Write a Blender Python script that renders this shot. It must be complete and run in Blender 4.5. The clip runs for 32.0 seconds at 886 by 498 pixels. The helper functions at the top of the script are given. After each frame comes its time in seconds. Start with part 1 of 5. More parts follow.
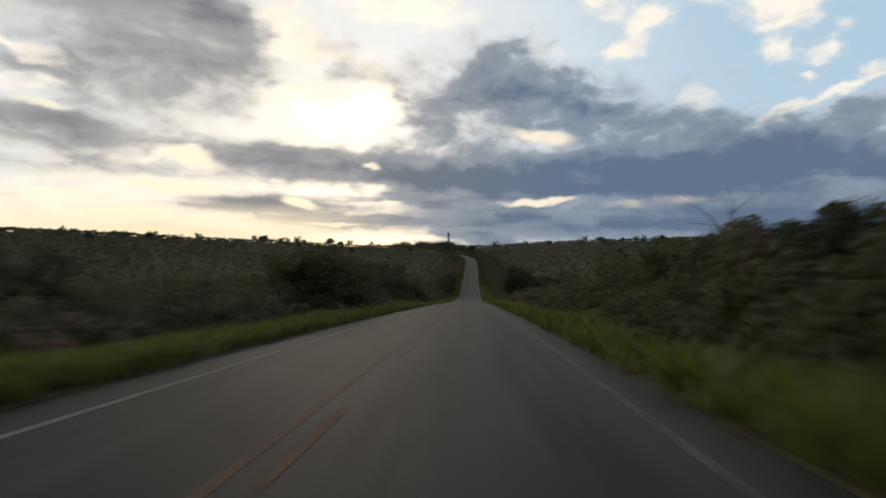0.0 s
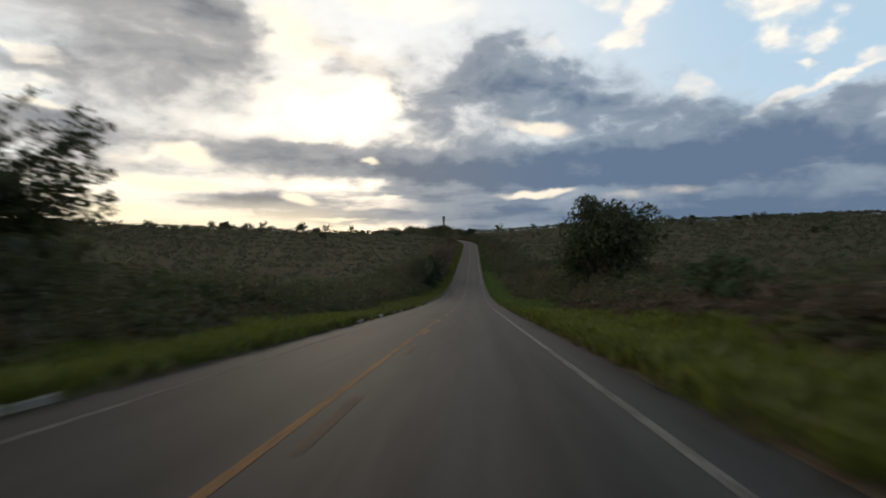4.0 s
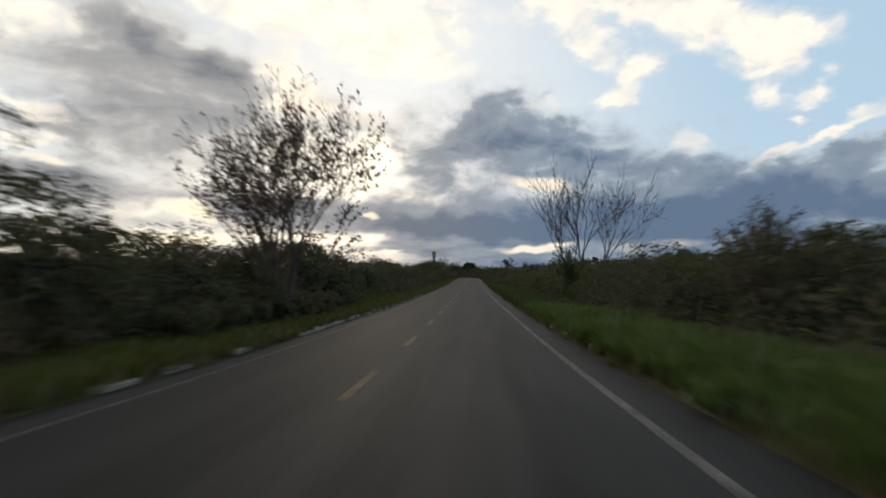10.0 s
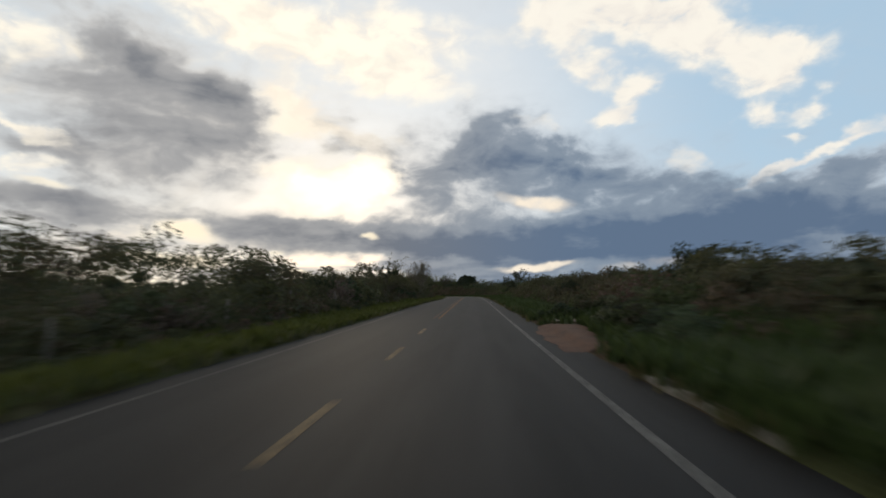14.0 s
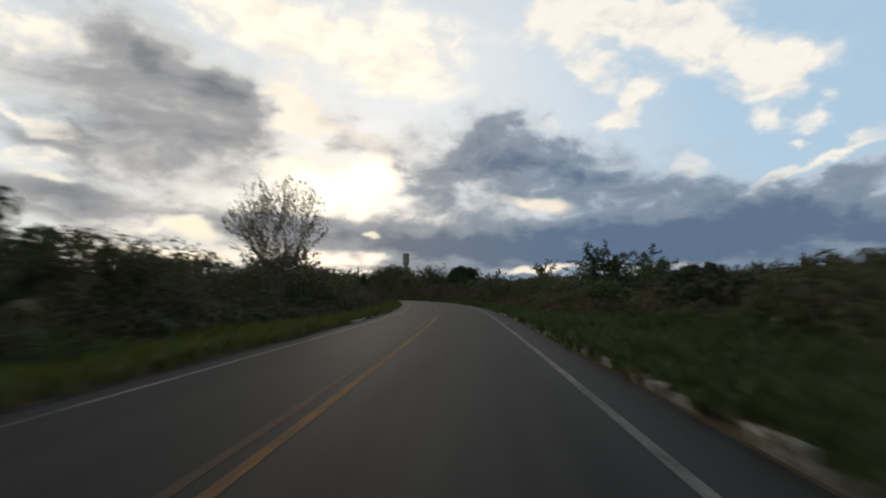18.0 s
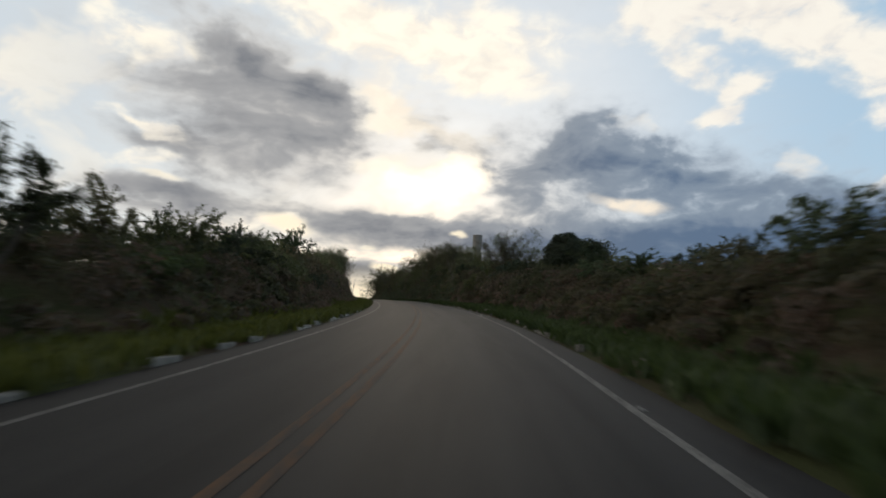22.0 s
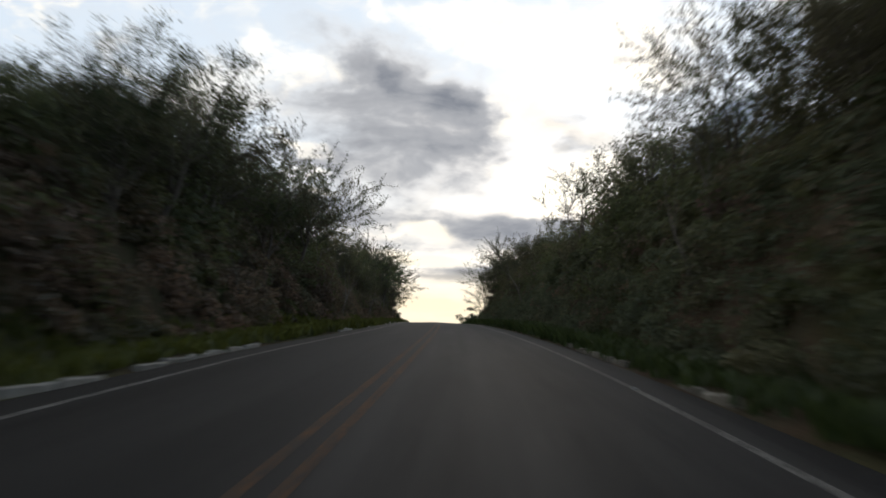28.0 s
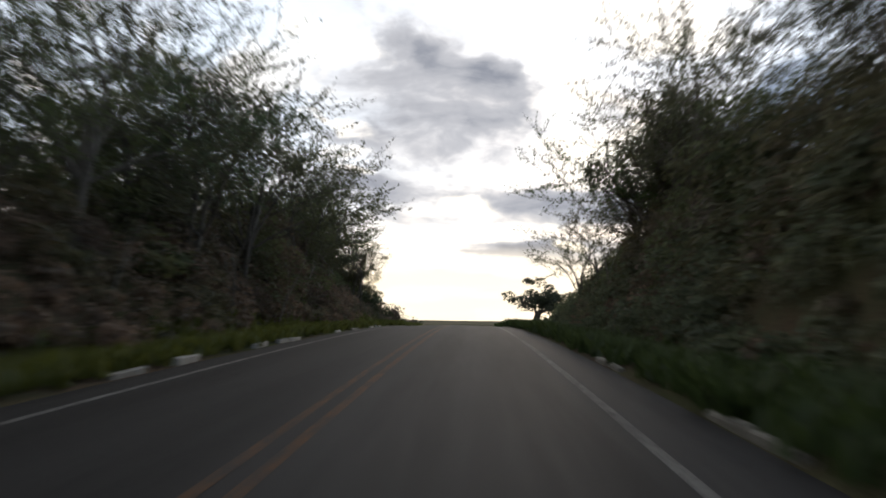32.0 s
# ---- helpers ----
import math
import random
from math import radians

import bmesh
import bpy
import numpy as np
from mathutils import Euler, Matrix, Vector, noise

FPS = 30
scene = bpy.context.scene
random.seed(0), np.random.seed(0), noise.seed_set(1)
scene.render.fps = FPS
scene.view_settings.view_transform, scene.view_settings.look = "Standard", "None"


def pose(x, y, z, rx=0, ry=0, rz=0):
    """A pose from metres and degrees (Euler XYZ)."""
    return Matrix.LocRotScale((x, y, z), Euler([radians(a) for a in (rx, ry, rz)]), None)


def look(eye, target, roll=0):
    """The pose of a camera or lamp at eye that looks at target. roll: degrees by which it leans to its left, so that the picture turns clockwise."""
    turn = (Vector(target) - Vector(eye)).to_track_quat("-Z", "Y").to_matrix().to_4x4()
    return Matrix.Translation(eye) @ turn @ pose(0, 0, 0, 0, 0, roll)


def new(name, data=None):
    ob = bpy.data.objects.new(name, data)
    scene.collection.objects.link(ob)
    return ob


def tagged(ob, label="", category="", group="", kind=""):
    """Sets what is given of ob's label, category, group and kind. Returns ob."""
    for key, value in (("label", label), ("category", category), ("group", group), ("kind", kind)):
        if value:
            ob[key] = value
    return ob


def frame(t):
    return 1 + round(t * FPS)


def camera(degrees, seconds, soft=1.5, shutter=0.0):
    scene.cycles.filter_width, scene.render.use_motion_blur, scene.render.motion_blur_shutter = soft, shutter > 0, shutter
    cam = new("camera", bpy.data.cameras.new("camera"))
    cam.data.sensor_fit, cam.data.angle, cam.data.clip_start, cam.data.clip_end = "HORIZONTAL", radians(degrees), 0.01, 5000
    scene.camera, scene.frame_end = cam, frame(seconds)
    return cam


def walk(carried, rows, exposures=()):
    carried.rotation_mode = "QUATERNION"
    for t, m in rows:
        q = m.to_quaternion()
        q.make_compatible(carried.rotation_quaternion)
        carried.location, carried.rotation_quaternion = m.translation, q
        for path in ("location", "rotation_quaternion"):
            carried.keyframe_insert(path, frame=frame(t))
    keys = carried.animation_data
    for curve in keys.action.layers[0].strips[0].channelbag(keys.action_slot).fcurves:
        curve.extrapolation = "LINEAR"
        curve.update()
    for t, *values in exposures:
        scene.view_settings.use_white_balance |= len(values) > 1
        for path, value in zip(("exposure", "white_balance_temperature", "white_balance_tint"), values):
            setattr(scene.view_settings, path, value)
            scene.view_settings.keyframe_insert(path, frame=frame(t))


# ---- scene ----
cam = camera(70.0, 32.0, soft=1.7, shutter=0.6)
# seconds, x, y, z, tilt, lean, heading
PATH = [
    (0, 0.001, 0.000, 1.202, 1.66, 0.00, 2.76),
    (0.5, 0.004, 11.500, 0.769, 1.55, 0.00, 2.76),
    (1, 0.008, 23.000, 0.320, 1.53, 0.00, 2.76),
    (1.5, 0.012, 34.500, -0.159, 1.34, 0.35, 2.76),
    (2, 0.016, 46.000, -0.672, 1.13, 0.70, 2.76),
    (2.5, 0.020, 57.500, -1.198, 1.16, 0.73, 2.76),
    (3, 0.024, 69.000, -1.730, 1.28, 0.77, 2.76),
    (3.5, 0.028, 80.500, -2.271, 1.18, 0.80, 2.76),
    (4.5, 0.036, 103.500, -3.406, 1.05, 1.10, 2.76),
    (5.5, 0.043, 126.500, -4.571, 1.06, 1.40, 2.76),
    (6, 0.045, 138.000, -5.140, 1.27, 1.36, 2.76),
    (6.5, 0.048, 149.500, -5.671, 1.52, 1.32, 2.76),
    (7, 0.050, 161.000, -6.115, 1.88, 1.28, 2.76),
    (7.5, 0.052, 172.500, -6.495, 2.46, 1.24, 2.76),
    (8, 0.055, 184.000, -6.752, 3.20, 1.20, 2.76),
    (8.5, 0.058, 195.500, -6.857, 3.80, 1.15, 2.76),
    (9, 0.061, 207.000, -6.862, 4.46, 1.10, 2.76),
    (9.5, 0.067, 218.500, -6.690, 5.30, 1.05, 2.76),
    (10, 0.074, 230.000, -6.383, 6.00, 1.00, 2.76),
    (10.5, 0.081, 241.500, -5.970, 6.59, 1.02, 2.76),
    (11, 0.088, 253.000, -5.412, 7.16, 1.05, 2.76),
    (11.5, 0.095, 264.500, -4.785, 7.56, 1.08, 2.76),
    (12, 0.102, 276.000, -4.118, 7.68, 1.10, 2.76),
    (12.5, 0.109, 287.500, -3.412, 7.61, 1.20, 2.76),
    (13, 0.116, 299.000, -2.695, 7.67, 1.30, 2.76),
    (13.5, 0.123, 310.500, -1.970, 7.72, 1.40, 2.76),
    (14, 0.128, 322.000, -1.234, 7.77, 1.50, 2.76),
    (14.5, 0.128, 333.500, -0.474, 7.96, 1.60, 2.76),
    (15.5, 0.125, 356.500, 1.127, 8.19, 1.60, 2.76),
    (16.5, 0.122, 379.500, 2.758, 8.19, 1.60, 2.76),
    (17, 0.131, 390.864, 3.549, 7.91, 1.15, 2.76),
    (17.5, 0.158, 401.955, 4.296, 7.96, 0.70, 2.76),
    (18, 0.193, 412.773, 5.005, 7.80, 0.47, 2.76),
    (18.5, 0.204, 423.319, 5.691, 7.58, 0.23, 2.76),
    (19, 0.126, 433.593, 6.353, 7.71, 0.00, 3.22),
    (19.5, -0.085, 443.593, 6.992, 7.88, -0.50, 3.77),
    (20, -0.443, 453.317, 7.618, 7.93, -1.00, 4.53),
    (20.5, -0.964, 462.759, 8.240, 7.94, -1.15, 5.44),
    (21, -1.673, 471.915, 8.849, 7.89, -1.30, 6.77),
    (21.5, -2.580, 480.778, 9.428, 7.74, -1.45, 8.54),
    (22, -3.679, 489.342, 9.981, 7.69, -1.60, 10.41),
    (22.5, -4.982, 497.716, 10.517, 7.70, -1.90, 12.03),
    (23, -6.480, 506.013, 11.049, 7.72, -2.20, 13.38),
    (23.5, -8.130, 514.238, 11.586, 7.73, -2.28, 14.37),
    (24, -9.911, 522.395, 12.131, 7.84, -2.36, 14.99),
    (24.5, -11.818, 530.480, 12.665, 7.95, -2.44, 15.89),
    (25, -13.843, 538.492, 13.193, 7.70, -2.52, 17.18),
    (25.5, -15.989, 546.430, 13.691, 7.50, -2.60, 18.56),
    (26.5, -20.677, 562.062, 14.674, 7.75, -2.16, 20.59),
    (27.5, -25.844, 577.369, 15.659, 8.00, -1.72, 22.40),
    (28, -28.551, 584.915, 16.148, 7.76, -1.50, 23.12),
    (28.5, -31.315, 592.420, 16.606, 7.38, -1.38, 23.79),
    (29, -34.148, 599.899, 16.998, 7.10, -1.25, 24.52),
    (29.5, -37.062, 607.349, 17.326, 6.77, -1.12, 25.16),
    (30, -40.075, 614.760, 17.625, 6.49, -1.00, 25.56),
    (30.5, -43.198, 622.126, 17.904, 6.26, -0.88, 26.11),
    (31, -46.402, 629.456, 18.150, 6.09, -0.75, 26.53),
    (31.5, -49.652, 636.767, 18.369, 5.77, -0.62, 26.89),
    (32, -52.930, 644.064, 18.571, 5.46, -0.50, 27.06),
]
walk(cam, [(t, pose(x, y, z, 90 + tilt, lean, heading)) for t, x, y, z, tilt, lean, heading in PATH],
     exposures=[(0, 0.00, 6680, 11), (4, 0.10, 6680, 11), (9, 0.12, 6720, 11), (12, -0.04, 6650, 11), (22, -0.05, 6550, 11), (25, 0.0, 6500, 11), (27.5, 0.16, 6350, 12), (28.5, 0.32, 6250, 12),
                (30, 0.40, 6300, 14), (32, 0.58, 6280, 14)])

# the road's line: metres along it, heading in degrees, height
ROAD = [(-3000, 0, 6.27), (-400, 0, 6.27), (-200, 0, 4.87), (-60, 0, 1.87), (0, 0, 0.00),
        (30, 0, -1.16), (60, 0, -2.52), (90, 0, -3.93), (120, 0, -5.46), (150, 0, -6.95),
        (180, 0, -7.98), (210, 0, -8.15), (240, 0, -7.33), (270, 0, -5.71), (300, 0, -3.85),
        (330, 0, -1.94), (360, 0, 0.16), (390, 0, 2.30), (420, 0, 4.28), (450, 1.5, 6.19),
        (480, 5.6, 8.17), (510, 11.12, 10.06), (540, 14.47, 12.01), (570, 18.49, 13.82), (600, 21.33, 15.66),
        (630, 23.44, 16.79), (652, 24.3, 17.36), (668, 24.4, 17.74), (690, 24.5, 17.68), (720, 24.6, 16.82),
        (800, 25, 13.32), (1000, 25, 6.07), (1500, 25, -4.93), (4500, 25, -46.93)]

# ---------------------------------------------------------------- sky and light
world = bpy.data.worlds.new("evening_sky")
scene.world = world
world.use_nodes = True
wn, wl = world.node_tree.nodes, world.node_tree.links
wn.clear()


def wmath(op, a, b=None, clamp=False):
    n = wn.new("ShaderNodeMath")
    n.operation, n.use_clamp = op, clamp
    for i, v in enumerate((a, b)):
        if v is None:
            continue
        if isinstance(v, (int, float)):
            n.inputs[i].default_value = v
        else:
            wl.new(v, n.inputs[i])
    return n.outputs[0]


def wnoise(vec, scale, detail, rough, distort=0.0):
    n = wn.new("ShaderNodeTexNoise")
    n.inputs["Scale"].default_value, n.inputs["Detail"].default_value = scale, detail
    n.inputs["Roughness"].default_value, n.inputs["Distortion"].default_value = rough, distort
    wl.new(vec, n.inputs["Vector"])
    return n.outputs


def wmix(fac, a, b):
    n = wn.new("ShaderNodeMix")
    n.data_type = "RGBA"
    for sock, v in ((n.inputs[0], fac), (n.inputs[6], a), (n.inputs[7], b)):
        if isinstance(v, tuple):
            sock.default_value = (*v, 1)
        elif isinstance(v, float):
            sock.default_value = v
        else:
            wl.new(v, sock)
    return n.outputs[2]


def wstep(v, lo, hi):
    n = wn.new("ShaderNodeMapRange")
    n.interpolation_type = "SMOOTHSTEP"
    n.inputs[1].default_value, n.inputs[2].default_value = lo, hi
    wl.new(v, n.inputs[0])
    return n.outputs[0]


sky_dir = wn.new("ShaderNodeTexCoord").outputs["Generated"]
sep = wn.new("ShaderNodeSeparateXYZ")
wl.new(sky_dir, sep.inputs[0])
az = wmath("MULTIPLY", wmath("ARCTAN2", sep.outputs[0], sep.outputs[1]), 57.2958)
el = wmath("MULTIPLY", wmath("ARCSINE", sep.outputs[2]), 57.2958)
comb = wn.new("ShaderNodeCombineXYZ")
wl.new(az, comb.inputs[0]), wl.new(wmath("MULTIPLY", el, 1.7), comb.inputs[1])
flat = comb.outputs[0]
warp_small = wnoise(flat, 0.40, 3, 0.5)["Color"]
warp_large = wnoise(flat, 0.11, 3, 0.5)["Color"]


def shift(vec, colour, amount):
    c = wn.new("ShaderNodeVectorMath")
    c.operation = "SUBTRACT"
    wl.new(colour, c.inputs[0])
    c.inputs[1].default_value = (0.5, 0.5, 0.5)
    m = wn.new("ShaderNodeVectorMath")
    m.operation = "MULTIPLY_ADD"
    wl.new(c.outputs[0], m.inputs[0])
    m.inputs[1].default_value = (amount, amount * 0.55, 0)
    wl.new(vec, m.inputs[2])
    return m.outputs[0]


raw = wn.new("ShaderNodeCombineXYZ")
wl.new(az, raw.inputs[0]), wl.new(el, raw.inputs[1])
warped = shift(shift(raw.outputs[0], warp_small, 4.6), warp_large, 7.0)
lightly = shift(raw.outputs[0], warp_small, 1.6)


def bank_of(clouds, vec=None):
    """Sum of soft oval masses: azimuth, elevation, half width, half height, tilt, weight. Each mass waits for the last one's sum, which keeps the shader small."""
    total = None
    for a, e, w, h, tilt, weight in clouds:
        src = warped if vec is None else vec
        if total is not None:
            c = wn.new("ShaderNodeVectorMath")
            c.operation = "MULTIPLY_ADD"
            wl.new(total, c.inputs[0])
            c.inputs[1].default_value = (1e-9, 1e-9, 1e-9)
            wl.new(src, c.inputs[2])
            src = c.outputs[0]
        m = wn.new("ShaderNodeMapping")
        m.vector_type = "TEXTURE"
        m.inputs["Location"].default_value = (a, e, 0)
        m.inputs["Rotation"].default_value = (0, 0, radians(tilt))
        m.inputs["Scale"].default_value = (w, h, 1)
        wl.new(src, m.inputs["Vector"])
        d = wn.new("ShaderNodeVectorMath")
        d.operation = "LENGTH"
        wl.new(m.outputs[0], d.inputs[0])
        soft = wmath("MULTIPLY", wstep(d.outputs["Value"], 1.3, 0.2), weight)
        total = soft if total is None else wmath("ADD", total, soft)
    return total


# grey cloud masses towards the low sun, ahead, to the side and low down; lit cloud, gleams and slits between them; pale cloud in the blue
GREY_SUNWARD = [(-27, 16.5, 19, 10, -14, 0.48), (-26.9, 20.3, 10.9, 4.05, -22, 0.85), (-22.2, 19.3, 5.0, 3.89, -10, 0.55), (-30.3, 14.7, 8.1, 2.13, -5, 0.85),
                (-25.7, 22.3, 7.0, 2.79, -20, 0.50), (-25.4, 16.8, 8.3, 1.81, -10, 0.35), (-35.3, 20.4, 5.3, 2.42, -15, 0.45), (-9.7, 17.3, 4.8, 1.39, -18, 0.60),
                (-12.5, 19.5, 3.2, 1.76, -45, 0.50), (-35.4, 11.4, 6.7, 1.20, -8, 0.70), (-36, 9.2, 7.7, 0.95, -4, 0.60), (-27.8, 11.4, 10.2, 0.84, -8, 0.45),
                (-31.5, 23.5, 5.3, 1.75, -25, 0.30)]
GREY_AHEAD = [(6, 12.5, 19, 6.0, -6, 0.45), (2.7, 16.8, 5.9, 3.69, -15, 1.10), (-3.4, 16.2, 5.7, 2.84, -12, 0.70), (7, 14.7, 6.2, 2.81, -12, 0.75),
              (12.8, 14.8, 7.8, 2.75, -12, 0.60), (-3.9, 13.2, 5.0, 2.74, 0, 0.55), (0.3, 11.5, 7.0, 2.07, 0, 0.50), (15.1, 11.7, 8.9, 2.62, -8, 0.70),
              (20.7, 10.6, 7.7, 2.15, 4, 0.55)]
GREY_RIGHT = [(30, 8.0, 15, 5.5, 4, 0.4), (29.3, 10.3, 7.6, 2.46, 10, 0.77), (31.7, 11.6, 4.3, 1.47, 14, 0.63), (26.5, 8.2, 13.8, 2.54, 2, 0.81),
              (-12.1, 9.9, 8.9, 1.50, 4, 0.77), (-6, 8.3, 15.3, 2.07, 0, 0.68), (4.3, 8.1, 17.8, 2.61, 0, 0.77), (14.2, 7.8, 16.6, 2.38, 0, 0.77)]
GREY_LOW = [(-34.5, 10.4, 10.7, 1.65, -5, 0.54), (-32.3, 7.7, 13.1, 1.03, 0, 0.36), (-17.9, 10.2, 6.9, 1.25, 2, 0.45), (-11, 8.5, 17.0, 1.68, -2, 0.54),
            (-7, 4.9, 17.3, 1.72, 0, 0.54), (8.3, 8.2, 20.5, 2.05, 2, 0.63), (22.1, 7.4, 16.4, 2.38, 3, 0.72), (15.4, 3.7, 25.2, 1.13, 0, 0.72),
            (28.1, 3.8, 11.7, 1.99, 0, 0.72), (-20.3, 5.9, 8.5, 0.62, -4, 0.45), (-22, 5.4, 6.5, 0.85, 2, 0.60)]
CREAM = [(-12.2, 13.1, 6.8, 2.35, 8, 1.30), (-16.3, 14.9, 4.3, 1.69, 0, 0.70), (-8.3, 15, 2.6, 2.42, 0, 0.80), (-15.4, 20.5, 3.8, 2.07, -25, 0.80),
         (-12.3, 18.2, 6.6, 1.01, -8, 0.50), (-37, 23.3, 5.5, 1.81, -15, 0.70), (-35, 15.9, 2.9, 0.78, -20, 0.90), (-37.1, 13.8, 2.6, 0.86, 0, 0.60),
         (-26.4, 9.2, 4.8, 0.76, 5, 0.90), (-30.4, 6.4, 2.1, 0.47, 0, 0.90), (-9.7, 26, 14.1, 3.68, -5, 0.80), (-21.6, 26.8, 10.7, 2.24, -5, 0.60),
         (-6, 22.4, 9.2, 2.20, -15, 0.50), (-37.3, 17.3, 2.5, 0.66, -15, 0.50)]
GLEAMS = [(-24.8, 9.3, 2.9, 1.01, -12, 0.90), (-25.9, 6.8, 6.2, 0.78, -4, 1.00), (-15.5, 5.7, 2.0, 0.54, -12, 0.90), (-17.4, 7.5, 1.1, 0.35, 0, 0.60),
          (-7.5, 5.9, 0.8, 0.30, 0, 0.70), (-29.5, 4.5, 4.4, 0.77, 0, 1.00), (-9.2, 9, 1.1, 0.36, 0, 0.80), (-33, 5.7, 5.5, 0.42, 0, 0.70),
          (-35.6, 12.6, 3.0, 0.49, -5, 0.50), (-12.6, 3.9, 3.6, 0.24, 0, 0.70)]
SLITS = [(5.8, 5.9, 4.8, 0.42, 3, 1.00), (15.9, 5.6, 6.0, 0.64, 2, 0.45), (6.4, 11.4, 2.9, 0.77, -4, 0.60), (3.6, 12.2, 2.4, 0.59, -12, 0.35),
         (6.7, 11.6, 4.0, 0.78, -5, 0.40)]
PALE = [(20.3, 24.6, 8.3, 2.91, -15, 1.00), (26.8, 20.8, 5.9, 2.52, 4, 1.00), (11.5, 23.4, 4.9, 1.79, -30, 0.80), (15.5, 20.2, 3.4, 1.56, 25, 0.80),
        (14.1, 18.5, 2.9, 0.74, 0, 0.60), (24.9, 17.2, 2.2, 1.24, 0, 0.70), (28.8, 17, 2.2, 1.12, 10, 0.70), (27.3, 14.9, 1.2, 0.84, 0, 0.49),
        (32.3, 14.7, 2.1, 1.18, 18, 0.90), (26.8, 12.3, 6.0, 0.57, 17, 1.00), (19.2, 14, 1.6, 1.23, 0, 0.63), (9, 26.9, 4.4, 1.86, -10, 0.60),
        (16.2, 27.1, 13.9, 1.68, 0, 0.70), (6.1, 18.3, 3.4, 0.82, 0, 0.60), (32.8, 12, 2.7, 0.86, 15, 0.50)]

fine = wnoise(shift(flat, warp_large, 6.0), 0.26, 5, 0.55, 0.3)["Fac"]
broad = wnoise(shift(flat, warp_large, 9.0), 0.10, 4, 0.55, 0.3)["Fac"]
# texture drawn out by the wind, falling away from the sun
drawn = wn.new("ShaderNodeMapping")
drawn.inputs["Rotation"].default_value, drawn.inputs["Scale"].default_value = (0, 0, radians(14)), (0.10, 0.26, 1)
wl.new(shift(raw.outputs[0], warp_large, 6.0), drawn.inputs["Vector"])
brush = wnoise(drawn.outputs[0], 1.0, 4, 0.5, 0.4)["Fac"]
low_flat = wn.new("ShaderNodeCombineXYZ")
wl.new(wmath("MULTIPLY", az, 0.09), low_flat.inputs[0]), wl.new(wmath("MULTIPLY", el, 0.62), low_flat.inputs[1])
streaks = wnoise(shift(low_flat.outputs[0], warp_small, 0.5), 1.0, 4, 0.5)["Fac"]
low_band = wstep(el, 11, 4)
sun_side = wstep(az, 12, -16)


def around(n, amount):
    """A factor about 1 that follows a noise."""
    return wmath("ADD", 1 - amount * 0.5, wmath("MULTIPLY", n, amount))


grey = wmath("ADD", wmath("MULTIPLY", bank_of(GREY_SUNWARD), wmath("MULTIPLY", around(brush, 2.2), 1.0)),
             wmath("MULTIPLY", wmath("ADD", bank_of(GREY_AHEAD), bank_of(GREY_RIGHT)), around(fine, 1.3)))
grey = wmath("ADD", grey, wmath("MULTIPLY", bank_of(GREY_LOW, lightly), wmath("MULTIPLY", around(streaks, 1.8), 1.3)))
grey = wmath("ADD", grey, wmath("MULTIPLY", wmath("MULTIPLY", wstep(streaks, 0.44, 0.62), low_band), 0.75))
glow = bank_of(CREAM)
gleams = bank_of(GLEAMS, lightly)
slits = bank_of(SLITS, lightly)
grey = wmath("ADD", grey, wmath("MULTIPLY", wmath("MULTIPLY", wstep(el, 9, 4.5), wstep(az, -12, 2)), 1.0))
grey = wmath("SUBTRACT", grey, wmath("MULTIPLY", wmath("ADD", glow, gleams), 0.62))
cream = wmath("MULTIPLY", wmath("ADD", bank_of(PALE), wmath("ADD", glow, gleams)), around(fine, 2.6))
cream = wmath("ADD", cream, wmath("MULTIPLY", wstep(broad, 0.44, 0.62), wmath("MULTIPLY", wstep(az, 6, -16), 0.45)))
cream = wmath("ADD", cream, wmath("MULTIPLY", wmath("MULTIPLY", low_band, 0.6), wstep(az, -4, -24)))
# beyond the view the broken cover simply goes on
loose = wmath("MULTIPLY", wstep(broad, 0.44, 0.62), wstep(wmath("ABSOLUTE", az), 38, 60))
high = wmath("MULTIPLY", wstep(broad, 0.42, 0.60), wstep(el, 29, 42))
cream = wmath("ADD", cream, wmath("MULTIPLY", wmath("MAXIMUM", loose, high), 0.5))
grey = wmath("ADD", grey, wmath("MULTIPLY", wmath("MAXIMUM", wmath("MULTIPLY", loose, 0.45), high), 0.6))
grey_cover = wstep(wmath("ADD", grey, wmath("MULTIPLY", wmath("SUBTRACT", fine, 0.5), 0.9)), -0.28, 1.34)
cream_cover = wstep(cream, 0.08, 0.95)
nishita = wn.new("ShaderNodeTexSky")
nishita.sky_type, nishita.sun_disc = "NISHITA", False
nishita.sun_elevation, nishita.sun_rotation = radians(9), radians(-13)
dim = wn.new("ShaderNodeVectorMath")
dim.operation = "SCALE"
wl.new(nishita.outputs[0], dim.inputs[0])
dim.inputs["Scale"].default_value = 0.09
# thin veil over the clear sky, whiter towards the sun
clear = wmix(0.74, dim.outputs[0], wmix(wstep(az, 24, 0), (0.50, 0.72, 0.92), wmix(wstep(az, -12, -30), (0.86, 0.94, 1.0), (0.80, 0.89, 0.95))))
cream_tone = wmix(wstep(fine, 0.34, 0.60), wmix(sun_side, (0.90, 0.86, 0.79), (0.98, 0.91, 0.79)), wmix(sun_side, (1.05, 1.0, 0.88), (1.14, 1.07, 0.90)))
body = wmix(cream_cover, clear, cream_tone)
